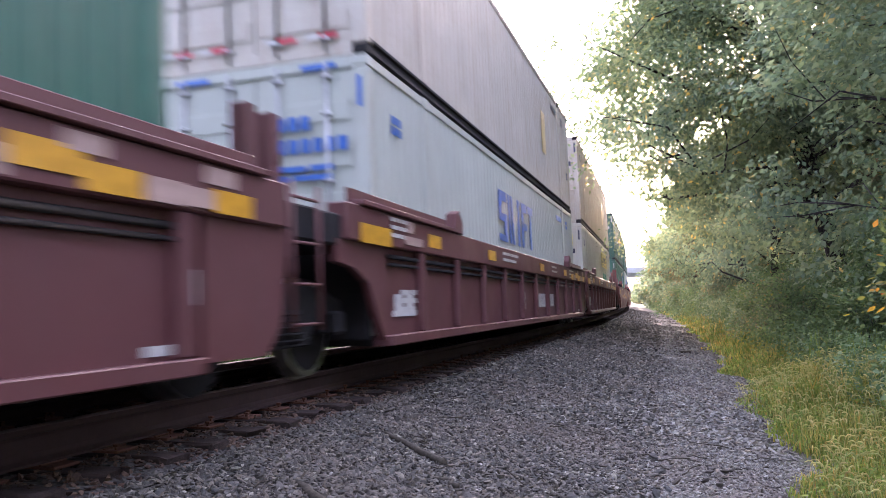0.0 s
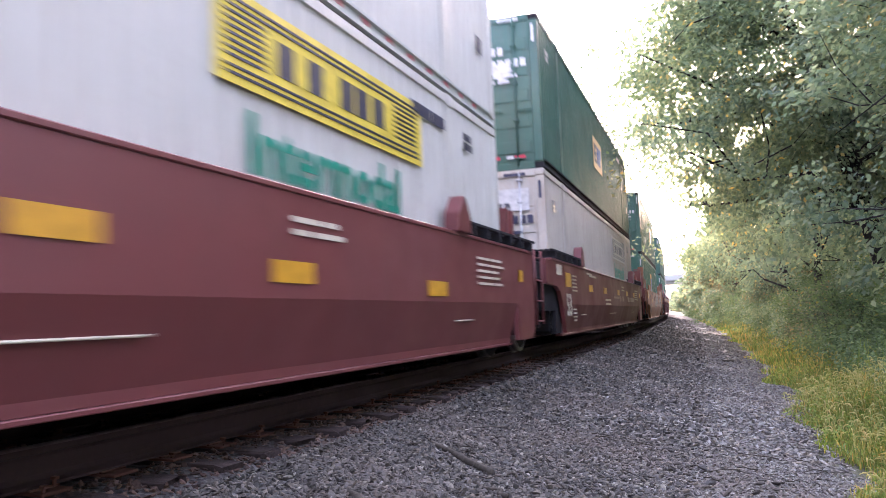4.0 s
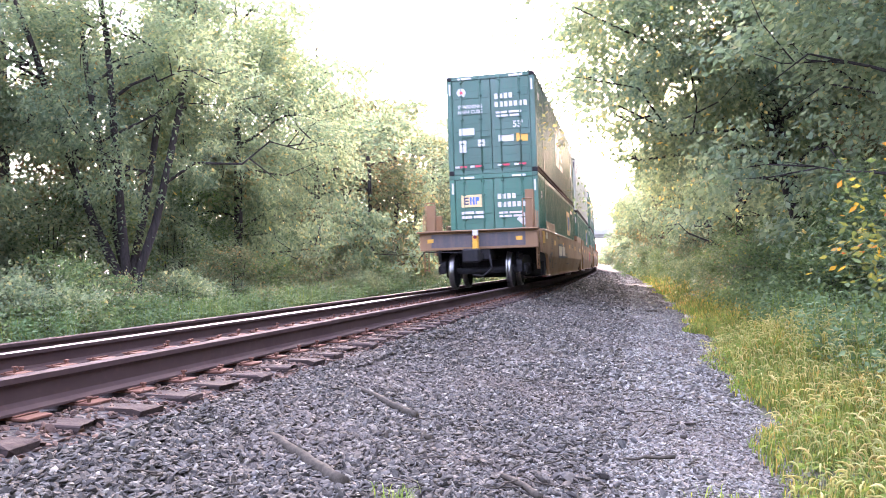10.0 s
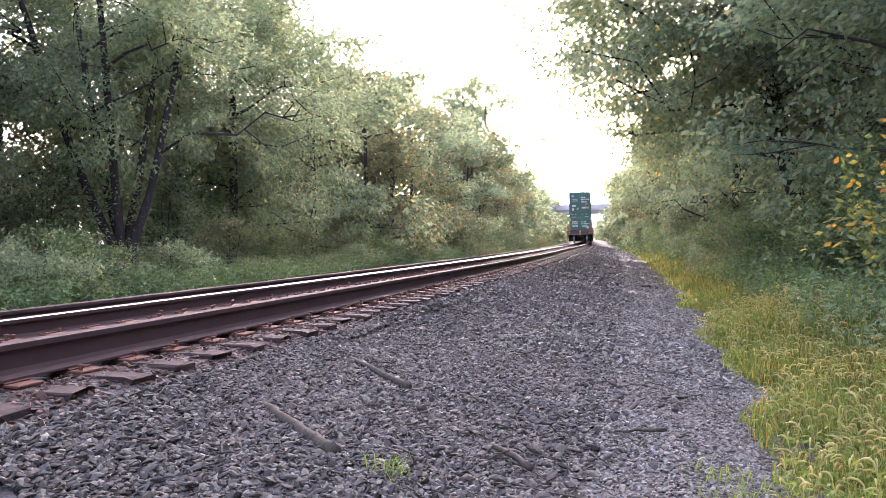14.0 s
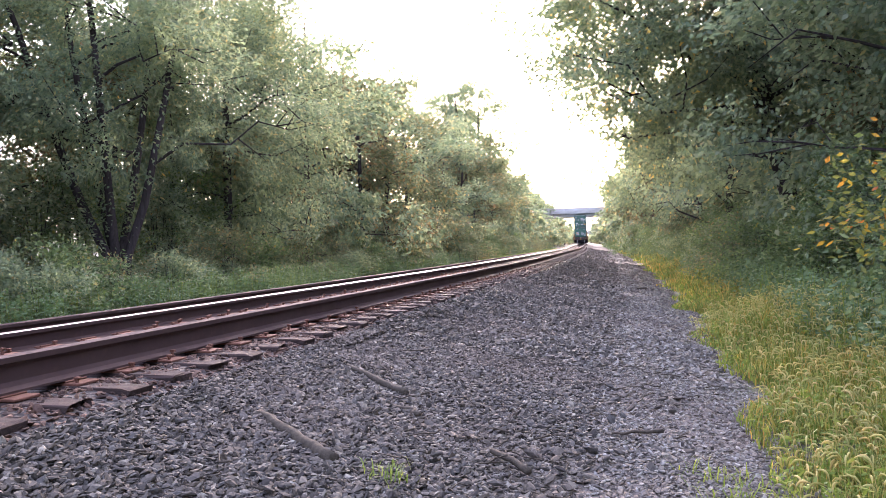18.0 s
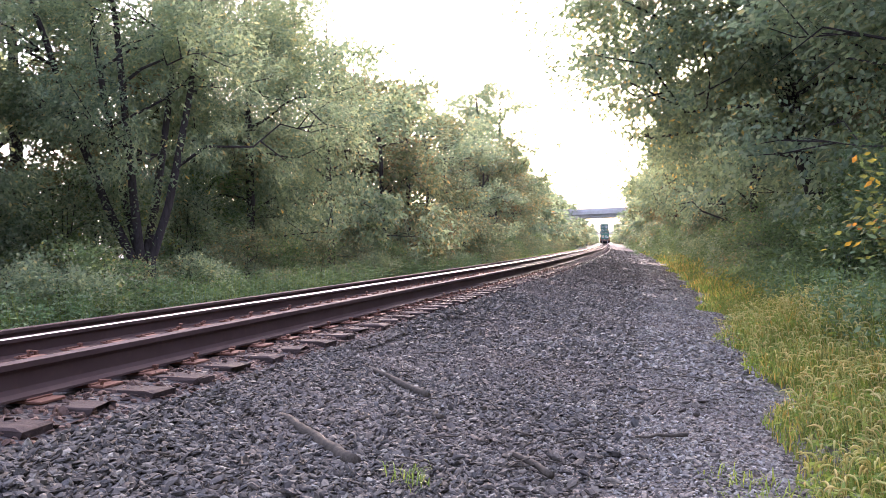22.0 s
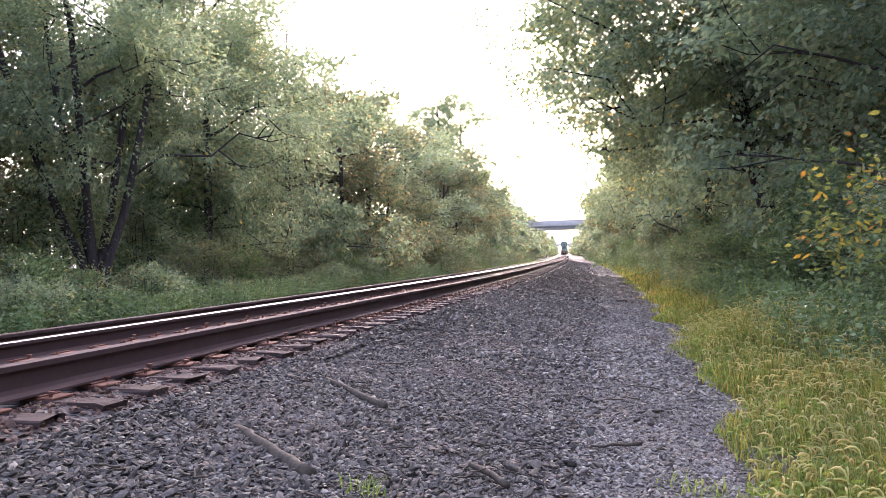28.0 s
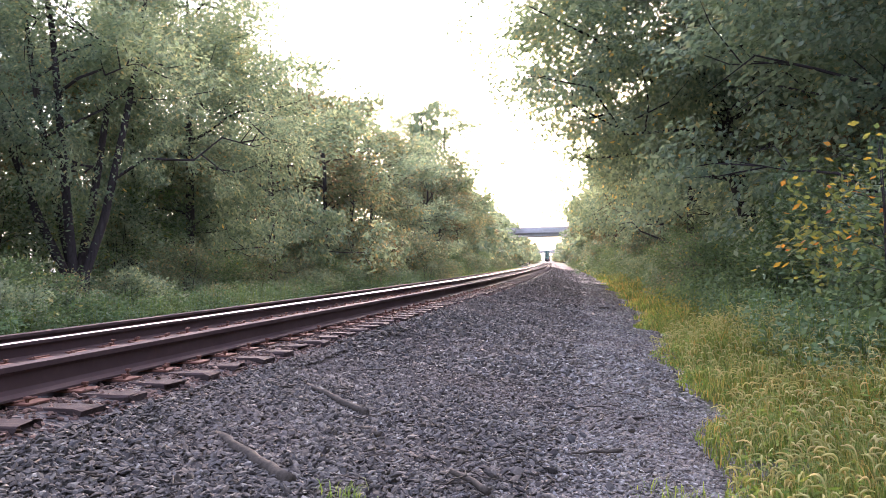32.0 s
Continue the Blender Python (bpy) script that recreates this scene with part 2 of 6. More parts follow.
PATH_STONE = stony("dusty trodden path stones", [(a, tuple(min(c * 2.0, 0.2 + 0.45 * c) for c in b2)) for a, b2 in BALLAST_STOPS], True, 0.9)
RUST_STONE = stony("rust-stained ballast", [(0.0, (0.04, 0.028, 0.024)), (0.6, (0.1, 0.06, 0.043)), (1.0, (0.16, 0.105, 0.078))], True, 0.9)
BALLAST = stony("ballast bed", [(0.0, (0.021, 0.0196, 0.0195)), (0.5, (0.0525, 0.049, 0.0468)), (1.0, (0.105, 0.098, 0.0894))], False, 0.9, 0.05)
GRAVEL = stony("trodden gravel path", [(0.0, (0.075, 0.069, 0.061)), (0.5, (0.13, 0.119, 0.105)), (1.0, (0.2, 0.184, 0.16))], False, 0.9, 0.1)
SOIL = earthy("weedy soil", (0.06, 0.06, 0.03), (0.04, 0.055, 0.02), (0.085, 0.07, 0.04))
LEAF_A = leafy("green leaves", [(0.0, (0.146, 0.2, 0.143)), (0.5, (0.21, 0.27, 0.186)), (0.93, (0.287, 0.327, 0.218)), (1.0, (0.42, 0.344, 0.173))])
LEAF_B = leafy("yellowing green leaves", [(0.0, (0.113, 0.143, 0.0942)), (0.5, (0.169, 0.19, 0.118)), (0.9, (0.227, 0.211, 0.125)), (1.0, (0.363, 0.252, 0.11))])
# darker copy of the tree leaves: undergrowth shade is put into this colour
LEAF_SHADE = leafy("green leaves darkened for shade", [(0.0, (0.0828, 0.126, 0.0621)), (0.6, (0.131, 0.189, 0.088)), (0.97, (0.193, 0.252, 0.104)), (1.0, (0.331, 0.277, 0.0621))], 0.45)
LEAF_C = leafy("dark leaves", [(0.0, (0.163, 0.22, 0.161)), (0.6, (0.251, 0.31, 0.212)), (0.97, (0.355, 0.386, 0.242)), (1.0, (0.886, 0.57, 0.161))])
LEAF_D = leafy("turning leaves", [(0.0, (0.1, 0.14, 0.05)), (0.6, (0.2, 0.21, 0.06)), (0.85, (0.42, 0.3, 0.04)), (1.0, (0.42, 0.13, 0.04))])
LEAF_RED = leafy("reddish brown leaves", [(0.0, (0.121, 0.127, 0.0726)), (0.6, (0.187, 0.154, 0.0908)), (1.0, (0.253, 0.165, 0.0968))])
WEED = leafy("pale green weed leaves", [(0.0, (0.085, 0.145, 0.065)), (0.6, (0.135, 0.205, 0.095)), (1.0, (0.2, 0.26, 0.15))], 0.4)
GRASS = leafy("yellow green grass blades", [(0.0, (0.085, 0.115, 0.03)), (0.35, (0.165, 0.185, 0.048)), (0.65, (0.28, 0.25, 0.065)), (0.88, (0.45, 0.34, 0.1)), (1.0, (0.5, 0.27, 0.075))], 0.45)
GRASS_FRESH = leafy("fresh green grass blades", [(0.0, (0.117, 0.183, 0.0358)), (0.6, (0.185, 0.252, 0.0539)), (1.0, (0.278, 0.319, 0.0718))], 0.45)
SEED = leafy("pale foxtail heads", [(0.0, (0.368, 0.371, 0.151)), (0.6, (0.517, 0.481, 0.216)), (1.0, (0.632, 0.503, 0.259))], 0.45, 0.7)
FLOWER = leafy("white weed flowers", [(0.0, (0.3, 0.33, 0.26)), (1.0, (0.46, 0.47, 0.42))], 0.3)


# ---- building helpers ----
def link(name, mesh, parent=None, label="", mats=()):
    for m in mats:
        mesh.materials.append(m)
    ob = new(name, mesh)
    ob.parent = parent
    if label:
        ob["label"] = label
    return ob


def part(name, bm, mat, parent, label=""):
    """One bmesh as one mesh object under a thing or a part."""
    me = bpy.data.meshes.new(name)
    bm.to_mesh(me)
    bm.free()
    return link(name, me, parent, label, mat if isinstance(mat, (list, tuple)) else [mat])


def raw_mesh(name, v, f, smooth=False, index=None):
    """A mesh from arrays of places and of equal-sided faces."""
    v, f = np.asarray(v, np.float32).reshape(-1, 3), np.asarray(f, np.int32)
    me = bpy.data.meshes.new(name)
    n, k = f.shape
    me.vertices.add(len(v))
    me.vertices.foreach_set("co", v.ravel())
    me.loops.add(n * k)
    me.loops.foreach_set("vertex_index", f.ravel())
    me.polygons.add(n)
    me.polygons.foreach_set("loop_start", np.arange(n, dtype=np.int32) * k)
    me.polygons.foreach_set("loop_total", np.full(n, k, np.int32))
    me.polygons.foreach_set("use_smooth", np.full(n, smooth))
    if index is not None:
        me.polygons.foreach_set("material_index", np.asarray(index, np.int32))
    me.update(calc_edges=True)
    return me


def boxes(specs, bevel=0.0):
    """One bmesh of boxes, each (x0, x1, y0, y1, z0, z1)."""
    bm = bmesh.new()
    for x0, x1, y0, y1, z0, z1 in specs:
        m = Matrix.Translation(((x0 + x1) / 2, (y0 + y1) / 2, (z0 + z1) / 2)) @ Matrix.Diagonal((x1 - x0, y1 - y0, z1 - z0, 1))
        bmesh.ops.create_cube(bm, size=1, matrix=m)
    if bevel:
        bmesh.ops.bevel(bm, geom=bm.edges[:], offset=bevel, segments=1, affect="EDGES")
    return bm


def rods(specs, sides=8):
    """One bmesh of round bars, each (a, b, radius) or (a, b, radius_a, radius_b)."""
    bm = bmesh.new()
    for a, b, *r in specs:
        a, b = Vector(a), Vector(b)
        m = Matrix.Translation((a + b) / 2) @ (b - a).to_track_quat("Z", "Y").to_matrix().to_4x4()
        bmesh.ops.create_cone(bm, cap_ends=True, segments=sides, radius1=r[0], radius2=r[-1], depth=(b - a).length, matrix=m)
    for f in bm.faces:
        f.smooth = len(f.verts) == 4
    return bm


def extrude_profile(points, a, b, axis="y", bevel=0.0):
    """A closed outline swept from a to b. axis y: points are (x, z); axis x: points are (y, z)."""
    bm = bmesh.new()
    mk = (lambda p, s: (p[0], s, p[1])) if axis == "y" else (lambda p, s: (s, p[0], p[1]))
    va, vb = [bm.verts.new(mk(p, a)) for p in points], [bm.verts.new(mk(p, b)) for p in points]
    n = len(points)
    for i in range(n):
        bm.faces.new((va[i], va[(i + 1) % n], vb[(i + 1) % n], vb[i]))
    bm.faces.new(va)
    bm.faces.new(vb)
    bmesh.ops.recalc_face_normals(bm, faces=bm.faces[:])
    if bevel:
        bmesh.ops.bevel(bm, geom=bm.edges[:], offset=bevel, segments=1, affect="EDGES")
    return bm


def lettering(text, size, depth=0.004):
    """Letters as a mesh, in the plane of x and y, starting at the origin."""
    cu = bpy.data.curves.new("lettering", "FONT")
    cu.body, cu.size, cu.extrude = text, size, depth / 2
    cu.resolution_u = 3
    cu.offset = 0.02 * size
    tmp = bpy.data.objects.new("lettering", cu)
    me = bpy.data.meshes.new_from_object(tmp)
    bpy.data.objects.remove(tmp)
    return me


def tube(points, radii, sides=6):
    """Places and faces of a tapered tube along points."""
    p, r = np.asarray(points, float), np.asarray(radii, float)
    d = np.gradient(p, axis=0)
    d /= np.linalg.norm(d, axis=1)[:, None] + 1e-9
    ref = np.where(np.abs(d[:, 2:]) < 0.9, np.array([[0, 0, 1.0]]), np.array([[1.0, 0, 0]]))
    u = np.cross(d, ref)
    u /= np.linalg.norm(u, axis=1)[:, None] + 1e-9
    w = np.cross(d, u)
    a = np.linspace(0, 2 * np.pi, sides, endpoint=False)
    v = p[:, None] + r[:, None, None] * (np.cos(a)[None, :, None] * u[:, None] + np.sin(a)[None, :, None] * w[:, None])
    n = len(p)
    i, j = np.meshgrid(np.arange(n - 1), np.arange(sides), indexing="ij")
    k = (j + 1) % sides
    f = np.stack([i * sides + j, i * sides + k, (i + 1) * sides + k, (i + 1) * sides + j], -1).reshape(-1, 4)
    return v.reshape(-1, 3), f


def joined(pieces):
    vs, fs, n = [], [], 0
    for v, f in pieces:
        vs.append(v)
        fs.append(f + n)
        n += len(v)
    return np.concatenate(vs), np.concatenate(fs)


# ---- the line: curves gently to the left, then runs straight ----
BEND_Y = np.array([0.0, 38.0, 58.0, 95.0, 190.0, 330.0, 3000.0])
BEND_S = np.array([0.0, 0.0547, 0.0565, 0.0815, 0.0815, 0.088, 0.088])
BEND_X = np.concatenate([[0.0], np.cumsum(np.diff(BEND_Y) * (BEND_S[1:] + BEND_S[:-1]) / 2)])


def centre(y):
    """How far across the middle of the track lies at the place y along it."""
    a = np.abs(np.asarray(y, float))
    k = np.clip(np.searchsorted(BEND_Y, a, side="right") - 1, 0, len(BEND_Y) - 2)
    d = a - BEND_Y[k]
    grow = (BEND_S[k + 1] - BEND_S[k]) / (BEND_Y[k + 1] - BEND_Y[k])
    return -4.40 - (BEND_X[k] + BEND_S[k] * d + grow * d * d / 2)


def slope(y):
    y = np.asarray(y, float)
    return -np.sign(y) * np.interp(np.abs(y), BEND_Y, BEND_S)


def beside(y, across, z):
    """Places at offsets to the right of the track's middle."""
    y, across, z = np.broadcast_arrays(np.asarray(y, float), across, z)
    s = slope(y)
    n = np.sqrt(1 + s * s)
    return np.stack([centre(y) + across / n, y - across * s / n, z], -1)


def lay(across):
    """The height of the ground at an offset from the track's middle; the rail heads lie at 0."""
    return np.interp(across, [-900, -60, -14, -9, -5.2, -3.3, -2.4, -1.6, -1.2, 1.05, 1.3, 1.55, 2.1, 2.8, 3.5, 4.4, 5.1, 6.5, 9, 14, 60, 900],
                     [-1.2, -1.2, -1.1, -1.15, -1.1, -0.8, -0.5, -0.3, -0.25, -0.235, -0.28, -0.39, -0.53, -0.63, -0.74, -0.84, -0.95, -0.98, -0.95, -0.9, -1.2, -1.2])


rng = np.random.default_rng(7)


def ground_sheet():
    across = np.array([-900, -400, -150, -60, -30, -20, -14, -11, -9, -7, -5.2, -4.2, -3.3, -2.8, -2.4, -2, -1.6, -1.2, -0.8, -0.4, 0, 0.4, 0.8, 1.05, 1.3, 1.45, 1.6, 1.85, 2.1, 2.45,
                       2.8, 3.15, 3.5, 3.95, 4.4, 4.75, 5.1, 5.6, 6.5, 8, 9.5, 12, 14, 20, 30, 60, 150, 400, 900.0])
    along = np.concatenate([np.arange(-900, -60, 60), np.arange(-60, 0, 4.0), np.arange(0, 30, 0.5), np.arange(30, 120, 2.0), np.arange(120, 400, 10), np.arange(400, 2200, 100)])
    g, a = np.meshgrid(along, across, indexing="ij")
    z = lay(a)
    wob = 0.05 * np.sin(a * 2.1 + g * 0.7) * np.sin(g * 1.3 + 0.5 * a) * (np.abs(a) > 1.5) * (np.abs(a) < 60)
    p = beside(g, a, z + wob)
    n, m = len(along), len(across)
    i, j = np.meshgrid(np.arange(n - 1), np.arange(m - 1), indexing="ij")
    f = np.stack([i * m + j, i * m + j + 1, (i + 1) * m + j + 1, (i + 1) * m + j], -1).reshape(-1, 4)
    mid = ((across[:-1] + across[1:]) / 2)[None, :].repeat(n - 1, 0).ravel()
    mid = mid + np.random.default_rng(2).normal(0, 0.3, len(mid)) * (np.abs(mid - 2.7) < 0.9)
    idx = np.where((mid > -3.6) & (mid < 2.7), 0, np.where((mid >= 2.7) & (mid < 5.2), 1, 2))
    ob = link("ground", raw_mesh("ground", p, f, True, idx), mats=[BALLAST, GRAVEL, SOIL])
    tagged(ob, "grey ballast shoulder, gravel path and weedy soil along the railway", "ground", kind="structure")
    return ob


ground = ground_sheet()


# ---- the track ----
RAIL_HALF = [(0.076, -0.186), (0.076, -0.174), (0.03, -0.158), (0.011, -0.135), (0.009, -0.06), (0.018, -0.045), (0.037, -0.038), (0.037, -0.009), (0.022, 0.0)]
RAIL_OUTLINE = RAIL_HALF + [(-x, z) for x, z in reversed(RAIL_HALF)]


def rail_mesh(name, across, lift, y0, y1, worn=True, tall=1.0):
    prof = np.array(RAIL_OUTLINE)
    prof[:, 1] = (prof[:, 1] + 0.186) * tall - 0.186
    ys = np.concatenate([np.arange(y0, -20, 10.0), np.arange(-20, 90, 1.0), np.arange(90, y1 + 1, 10.0)])
    ys = ys[(ys >= y0) & (ys <= y1)]
    g, k = np.meshgrid(np.arange(len(ys)), np.arange(len(prof)), indexing="ij")
    v = beside(ys[g], across + prof[k, 0], lift + prof[k, 1])
    n, m = v.shape[:2]
    i, j = np.meshgrid(np.arange(n - 1), np.arange(m), indexing="ij")
    f = np.stack([i * m + j, i * m + (j + 1) % m, (i + 1) * m + (j + 1) % m, (i + 1) * m + j], -1).reshape(-1, 4)
    idx = (np.isin(j.ravel(), [7])).astype(int) if worn else np.zeros(len(f), int)
    return raw_mesh(name, v, f, False, idx)


CANT = -0.015
track = tagged(new("railway_track"), "single railway track, rusty brown rails spiked to weathered wooden sleepers", "railway track", kind="structure")
link("rail", rail_mesh("rail", 0.75, 0.0, -320, 900, True, 1.15), track, "rusty rail with a dull worn head", [RUST, DULL_TOP])
link("rail", rail_mesh("rail", -0.75, CANT, -320, 900), track, "rusty rail with a shiny polished head", [RUST, RAIL_TOP])
spare = link("spare_rail", rail_mesh("spare_rail", -1.72, -0.045, -120, 110, False), None, "", [RUST, RUST])
tagged(spare, "long rusty spare rail laid on the ballast beside the track", "rail")


def sleeper_meshes():
    out = []
    for k in range(5):
        bm = boxes([(-1.3, 1.3, -0.115, 0.115, -0.178, 0.0)], 0.012)
        bmesh.ops.subdivide_edges(bm, edges=[e for e in bm.edges if abs(e.verts[0].co.x - e.verts[1].co.x) > 1], cuts=3)
        for v in bm.verts:
            v.co += Vector((random.uniform(-0.02, 0.02), random.uniform(-0.012, 0.012), random.uniform(-0.006, 0.006)))
            if v.co.x > 1.2 and random.random() < 0.5:
                v.co.x -= random.uniform(0.0, 0.08)
        me = bpy.data.meshes.new("sleeper")
        bm.to_mesh(me)
        bm.free()
        me.materials.append(TIE)
        out.append(me)
    return out


def plate_mesh():
    bm = boxes([(-0.19, 0.19, -0.1, 0.1, 0.0, 0.018), (0.078, 0.1, -0.1, 0.1, 0.018, 0.03), (-0.1, -0.078, -0.1, 0.1, 0.018, 0.03)], 0.004)
    me = bpy.data.meshes.new("tie_plate")
    bm.to_mesh(me)
    bm.free()
    me.materials.append(PLATE_RUST)
    return me


def spike_mesh():
    bm = boxes([(-0.009, 0.009, -0.009, 0.009, -0.05, 0.04), (-0.022, 0.016, -0.016, 0.016, 0.04, 0.056)], 0.003)
    me = bpy.data.meshes.new("spike")
    bm.to_mesh(me)
    bm.free()
    me.materials.append(PLATE_RUST)
    return me


def lay_sleepers():
    meshes, plate, spike = sleeper_meshes(), plate_mesh(), spike_mesh()
    for k in range(-12, 200):
        y = 3.78 + 0.5 * k
        s = float(slope(y))
        m = Matrix.Translation(Vector(beside(y, 0.0 + random.uniform(-0.03, 0.03), -0.203)[:])) @ pose(0, 0, 0, 0, 0.8 * 1.3, math.degrees(math.atan(-s)) + random.uniform(-0.8, 0.8))
        ob = link("sleeper", meshes[k % 5], track)
        ob.matrix_local = m
        if -4 <= k < 46:
            for x in (0.75, -0.75):
                link("tie_plate", plate, ob).matrix_local = pose(x, 0, 0.002)
                for sx, sy in ((0.098, 0.06), (-0.098, -0.06), (0.15, -0.06), (-0.15, 0.05)):
                    if random.random() < 0.85:
                        link("spike", spike, ob).matrix_local = pose(x + sx, sy, 0.0 + random.choice((0.0, 0.0, 0.02)), 0, 0, 180 if sx > 0 else 0)
    bm_specs = []
    for k in range(200, 560):
        y = 3.78 + 0.5 * k
        c = beside(y, 0.0, -0.203)
        bm_specs.append((c[0] - 1.3, c[0] + 1.3, c[1] - 0.115, c[1] + 0.115, c[2] - 0.17, c[2]))
    tagged(part("far_sleepers", boxes(bm_specs), TIE, track), kind="stuff")


# ---- stones ----
PHI = (1 + 5**0.5) / 2
CHUNK_V = np.array([(-1, PHI, 0), (1, PHI, 0), (-1, -PHI, 0), (1, -PHI, 0), (0, -1, PHI), (0, 1, PHI), (0, -1, -PHI), (0, 1, -PHI), (PHI, 0, -1), (PHI, 0, 1), (-PHI, 0, -1), (-PHI, 0, 1)]) / 3.4
CHUNK_F = np.array([(0, 11, 5), (0, 5, 1), (0, 1, 7), (0, 7, 10), (0, 10, 11), (1, 5, 9), (5, 11, 4), (11, 10, 2), (10, 7, 6), (7, 1, 8), (3, 9, 4), (3, 4, 2), (3, 2, 6), (3, 6, 8), (3, 8, 9), (4, 9, 5), (2, 4, 11), (6, 2, 10), (8, 6, 7), (9, 8, 1)])
BLOCK_V = np.array([[-1, -1, -1], [1, -1, -1], [1, 1, -1], [-1, 1, -1], [-1, -1, 1], [1, -1, 1], [1, 1, 1], [-1, 1, 1]]) * 0.45
BLOCK_F = np.array([[0, 3, 2, 1], [4, 5, 6, 7], [0, 1, 5, 4], [1, 2, 6, 5], [2, 3, 7, 6], [3, 0, 4, 7]])


def stone_arrays(p, size, seed, near=True):
    """Broken stones at places p: chunks of twenty facets close by, bent blocks further off."""
    r = np.random.default_rng(seed)
    n = len(p)
    base, faces = (CHUNK_V, CHUNK_F) if near else (BLOCK_V, BLOCK_F)
    v = base[None] * r.uniform(0.66, 1.26, (n, len(base), 1)) + r.uniform(-0.07, 0.07, (n, len(base), 3))
    v *= (size * r.uniform(0.6, 1.45, n))[:, None, None] * np.stack([r.uniform(0.95, 1.75, n), r.uniform(0.65, 1.05, n), r.uniform(0.28, 0.62, n)], -1)[:, None]
    a, b = r.uniform(0, 2 * np.pi, n), r.normal(0, 0.5, n)
    ca, sa, cb, sb = np.cos(a), np.sin(a), np.cos(b), np.sin(b)
    x, y, z = v[..., 0], v[..., 1], v[..., 2]
    x, z = x * cb[:, None] - z * sb[:, None], x * sb[:, None] + z * cb[:, None]
    x, y = x * ca[:, None] - y * sa[:, None], x * sa[:, None] + y * ca[:, None]
    v = np.stack([x, y, z], -1) + p[:, None]
    f = faces[None] + (np.arange(n) * len(base))[:, None, None]
    return v.reshape(-1, 3), f.reshape(-1, faces.shape[1])


def scatter_stones(count, y0, y1, a0, a1, size, seed, lift=0.008, near=True):
    r = np.random.default_rng(seed)
    y = r.uniform(y0, y1, count)
    u = r.random(count)
    a = a0 + (a1 - a0) * (u**0.85 if a0 >= 2 else 1 - (1 - u) ** 0.62 if a0 > 1.3 else u)
    wob = 0.05 * np.sin(a * 2.1 + y * 0.7) * np.sin(y * 1.3 + 0.5 * a) * (np.abs(a) > 1.5)
    p = beside(y, a, lay(a) + wob + lift + r.uniform(-0.008, 0.018, count))
    return stone_arrays(p, size, seed + 1, near)


def lay_ballast():
    for near, specs in ((True, [(33000, 2.7, 8.5, 1.36, 4.0, 0.036, 11), (33000, 2.7, 8.5, 2.0, 5.4, 0.0245, 21, 0.0)]),
                        (False, [(3000, -9, 2.7, 1.36, 4.4, 0.055, 5, 0.008), (2500, -9, 2.7, 3.4, 5.4, 0.045, 7, 0.0), (18000, 8.5, 20, 1.33, 4.0, 0.047, 31, 0.008), (17000, 8.5, 20, 2.0, 5.35, 0.037, 41, 0.002), (9500, 20, 48, 1.4, 3.8, 0.06, 51, 0.008),
                                 (9000, 20, 48, 2.0, 5.2, 0.048, 61, 0.002), (2500, 48, 110, 1.4, 3.6, 0.08, 65, 0.0), (2500, 48, 110, 2.0, 5.0, 0.07, 67, -0.008)])):
        v, f = joined([scatter_stones(*spec, near=near) for spec in specs if spec[3] < 2])
        tagged(link("ballast_stones", raw_mesh("ballast_stones", v, f), ground, "", [STONE]), "loose crushed grey ballast stones", kind="stuff")
        v, f = joined([scatter_stones(*spec, near=near) for spec in specs if spec[3] >= 2])
        tagged(link("path_stones", raw_mesh("path_stones", v, f), ground, "", [PATH_STONE]), "small dusty stones trodden into the path", kind="stuff")
    v, f = joined([scatter_stones(3000, 2.7, 12, 0.8, 1.36, 0.038, 91, -0.004), scatter_stones(2400, 12, 30, 0.8, 1.36, 0.05, 93, -0.004),
                   scatter_stones(5000, 3, 30, -1.2, 0.66, 0.045, 71, -0.01), scatter_stones(5000, 3, 40, -3.2, -1.3, 0.05, 81, 0.0)])
    tagged(link("rusty_ballast", raw_mesh("rusty_ballast", v, f), ground, "", [RUST_STONE]), "rust-brown ballast stones between and beside the rails", kind="stuff")
    # larger loose stones close by, each its own piece
    protos = []
    for k in range(12):
        v, f = stone_arrays(np.zeros((1, 3)), 0.058, 900 + k)
        protos.append(raw_mesh("stone", v, f))
        protos[-1].materials.append(STONE)
    r = np.random.default_rng(5)
    for k in range(280):
        y, a = 3.2 + 4.5 * r.random(), r.uniform(1.5, 4.6)
        p = beside(y, a, float(lay(a)) + 0.02)
        link("stone", protos[k % 12], ground).matrix_local = pose(*p, r.uniform(-20, 20), r.uniform(-20, 20), r.uniform(0, 360))


def branch(name, label, points, radii, group="fallen branches"):
    points, radii = np.concatenate([points[:1], points, points[-1:]]), np.concatenate([[0.0005], radii, [0.0005]])
    v, f = tube(points, radii, 7)
    ob = link(name, raw_mesh(name, v, f, True), None, "", [STICK])
    tagged(ob, label, "branch", group)


def wobbly(a, b, n, amount, seed):
    r = np.random.default_rng(seed)
    t = np.linspace(0, 1, n)[:, None]
    p = np.asarray(a)[None] * (1 - t) + np.asarray(b)[None] * t
    p[1:-1] += r.normal(0, amount, (n - 2, 3)) * [1, 1, 0.3]
    return p


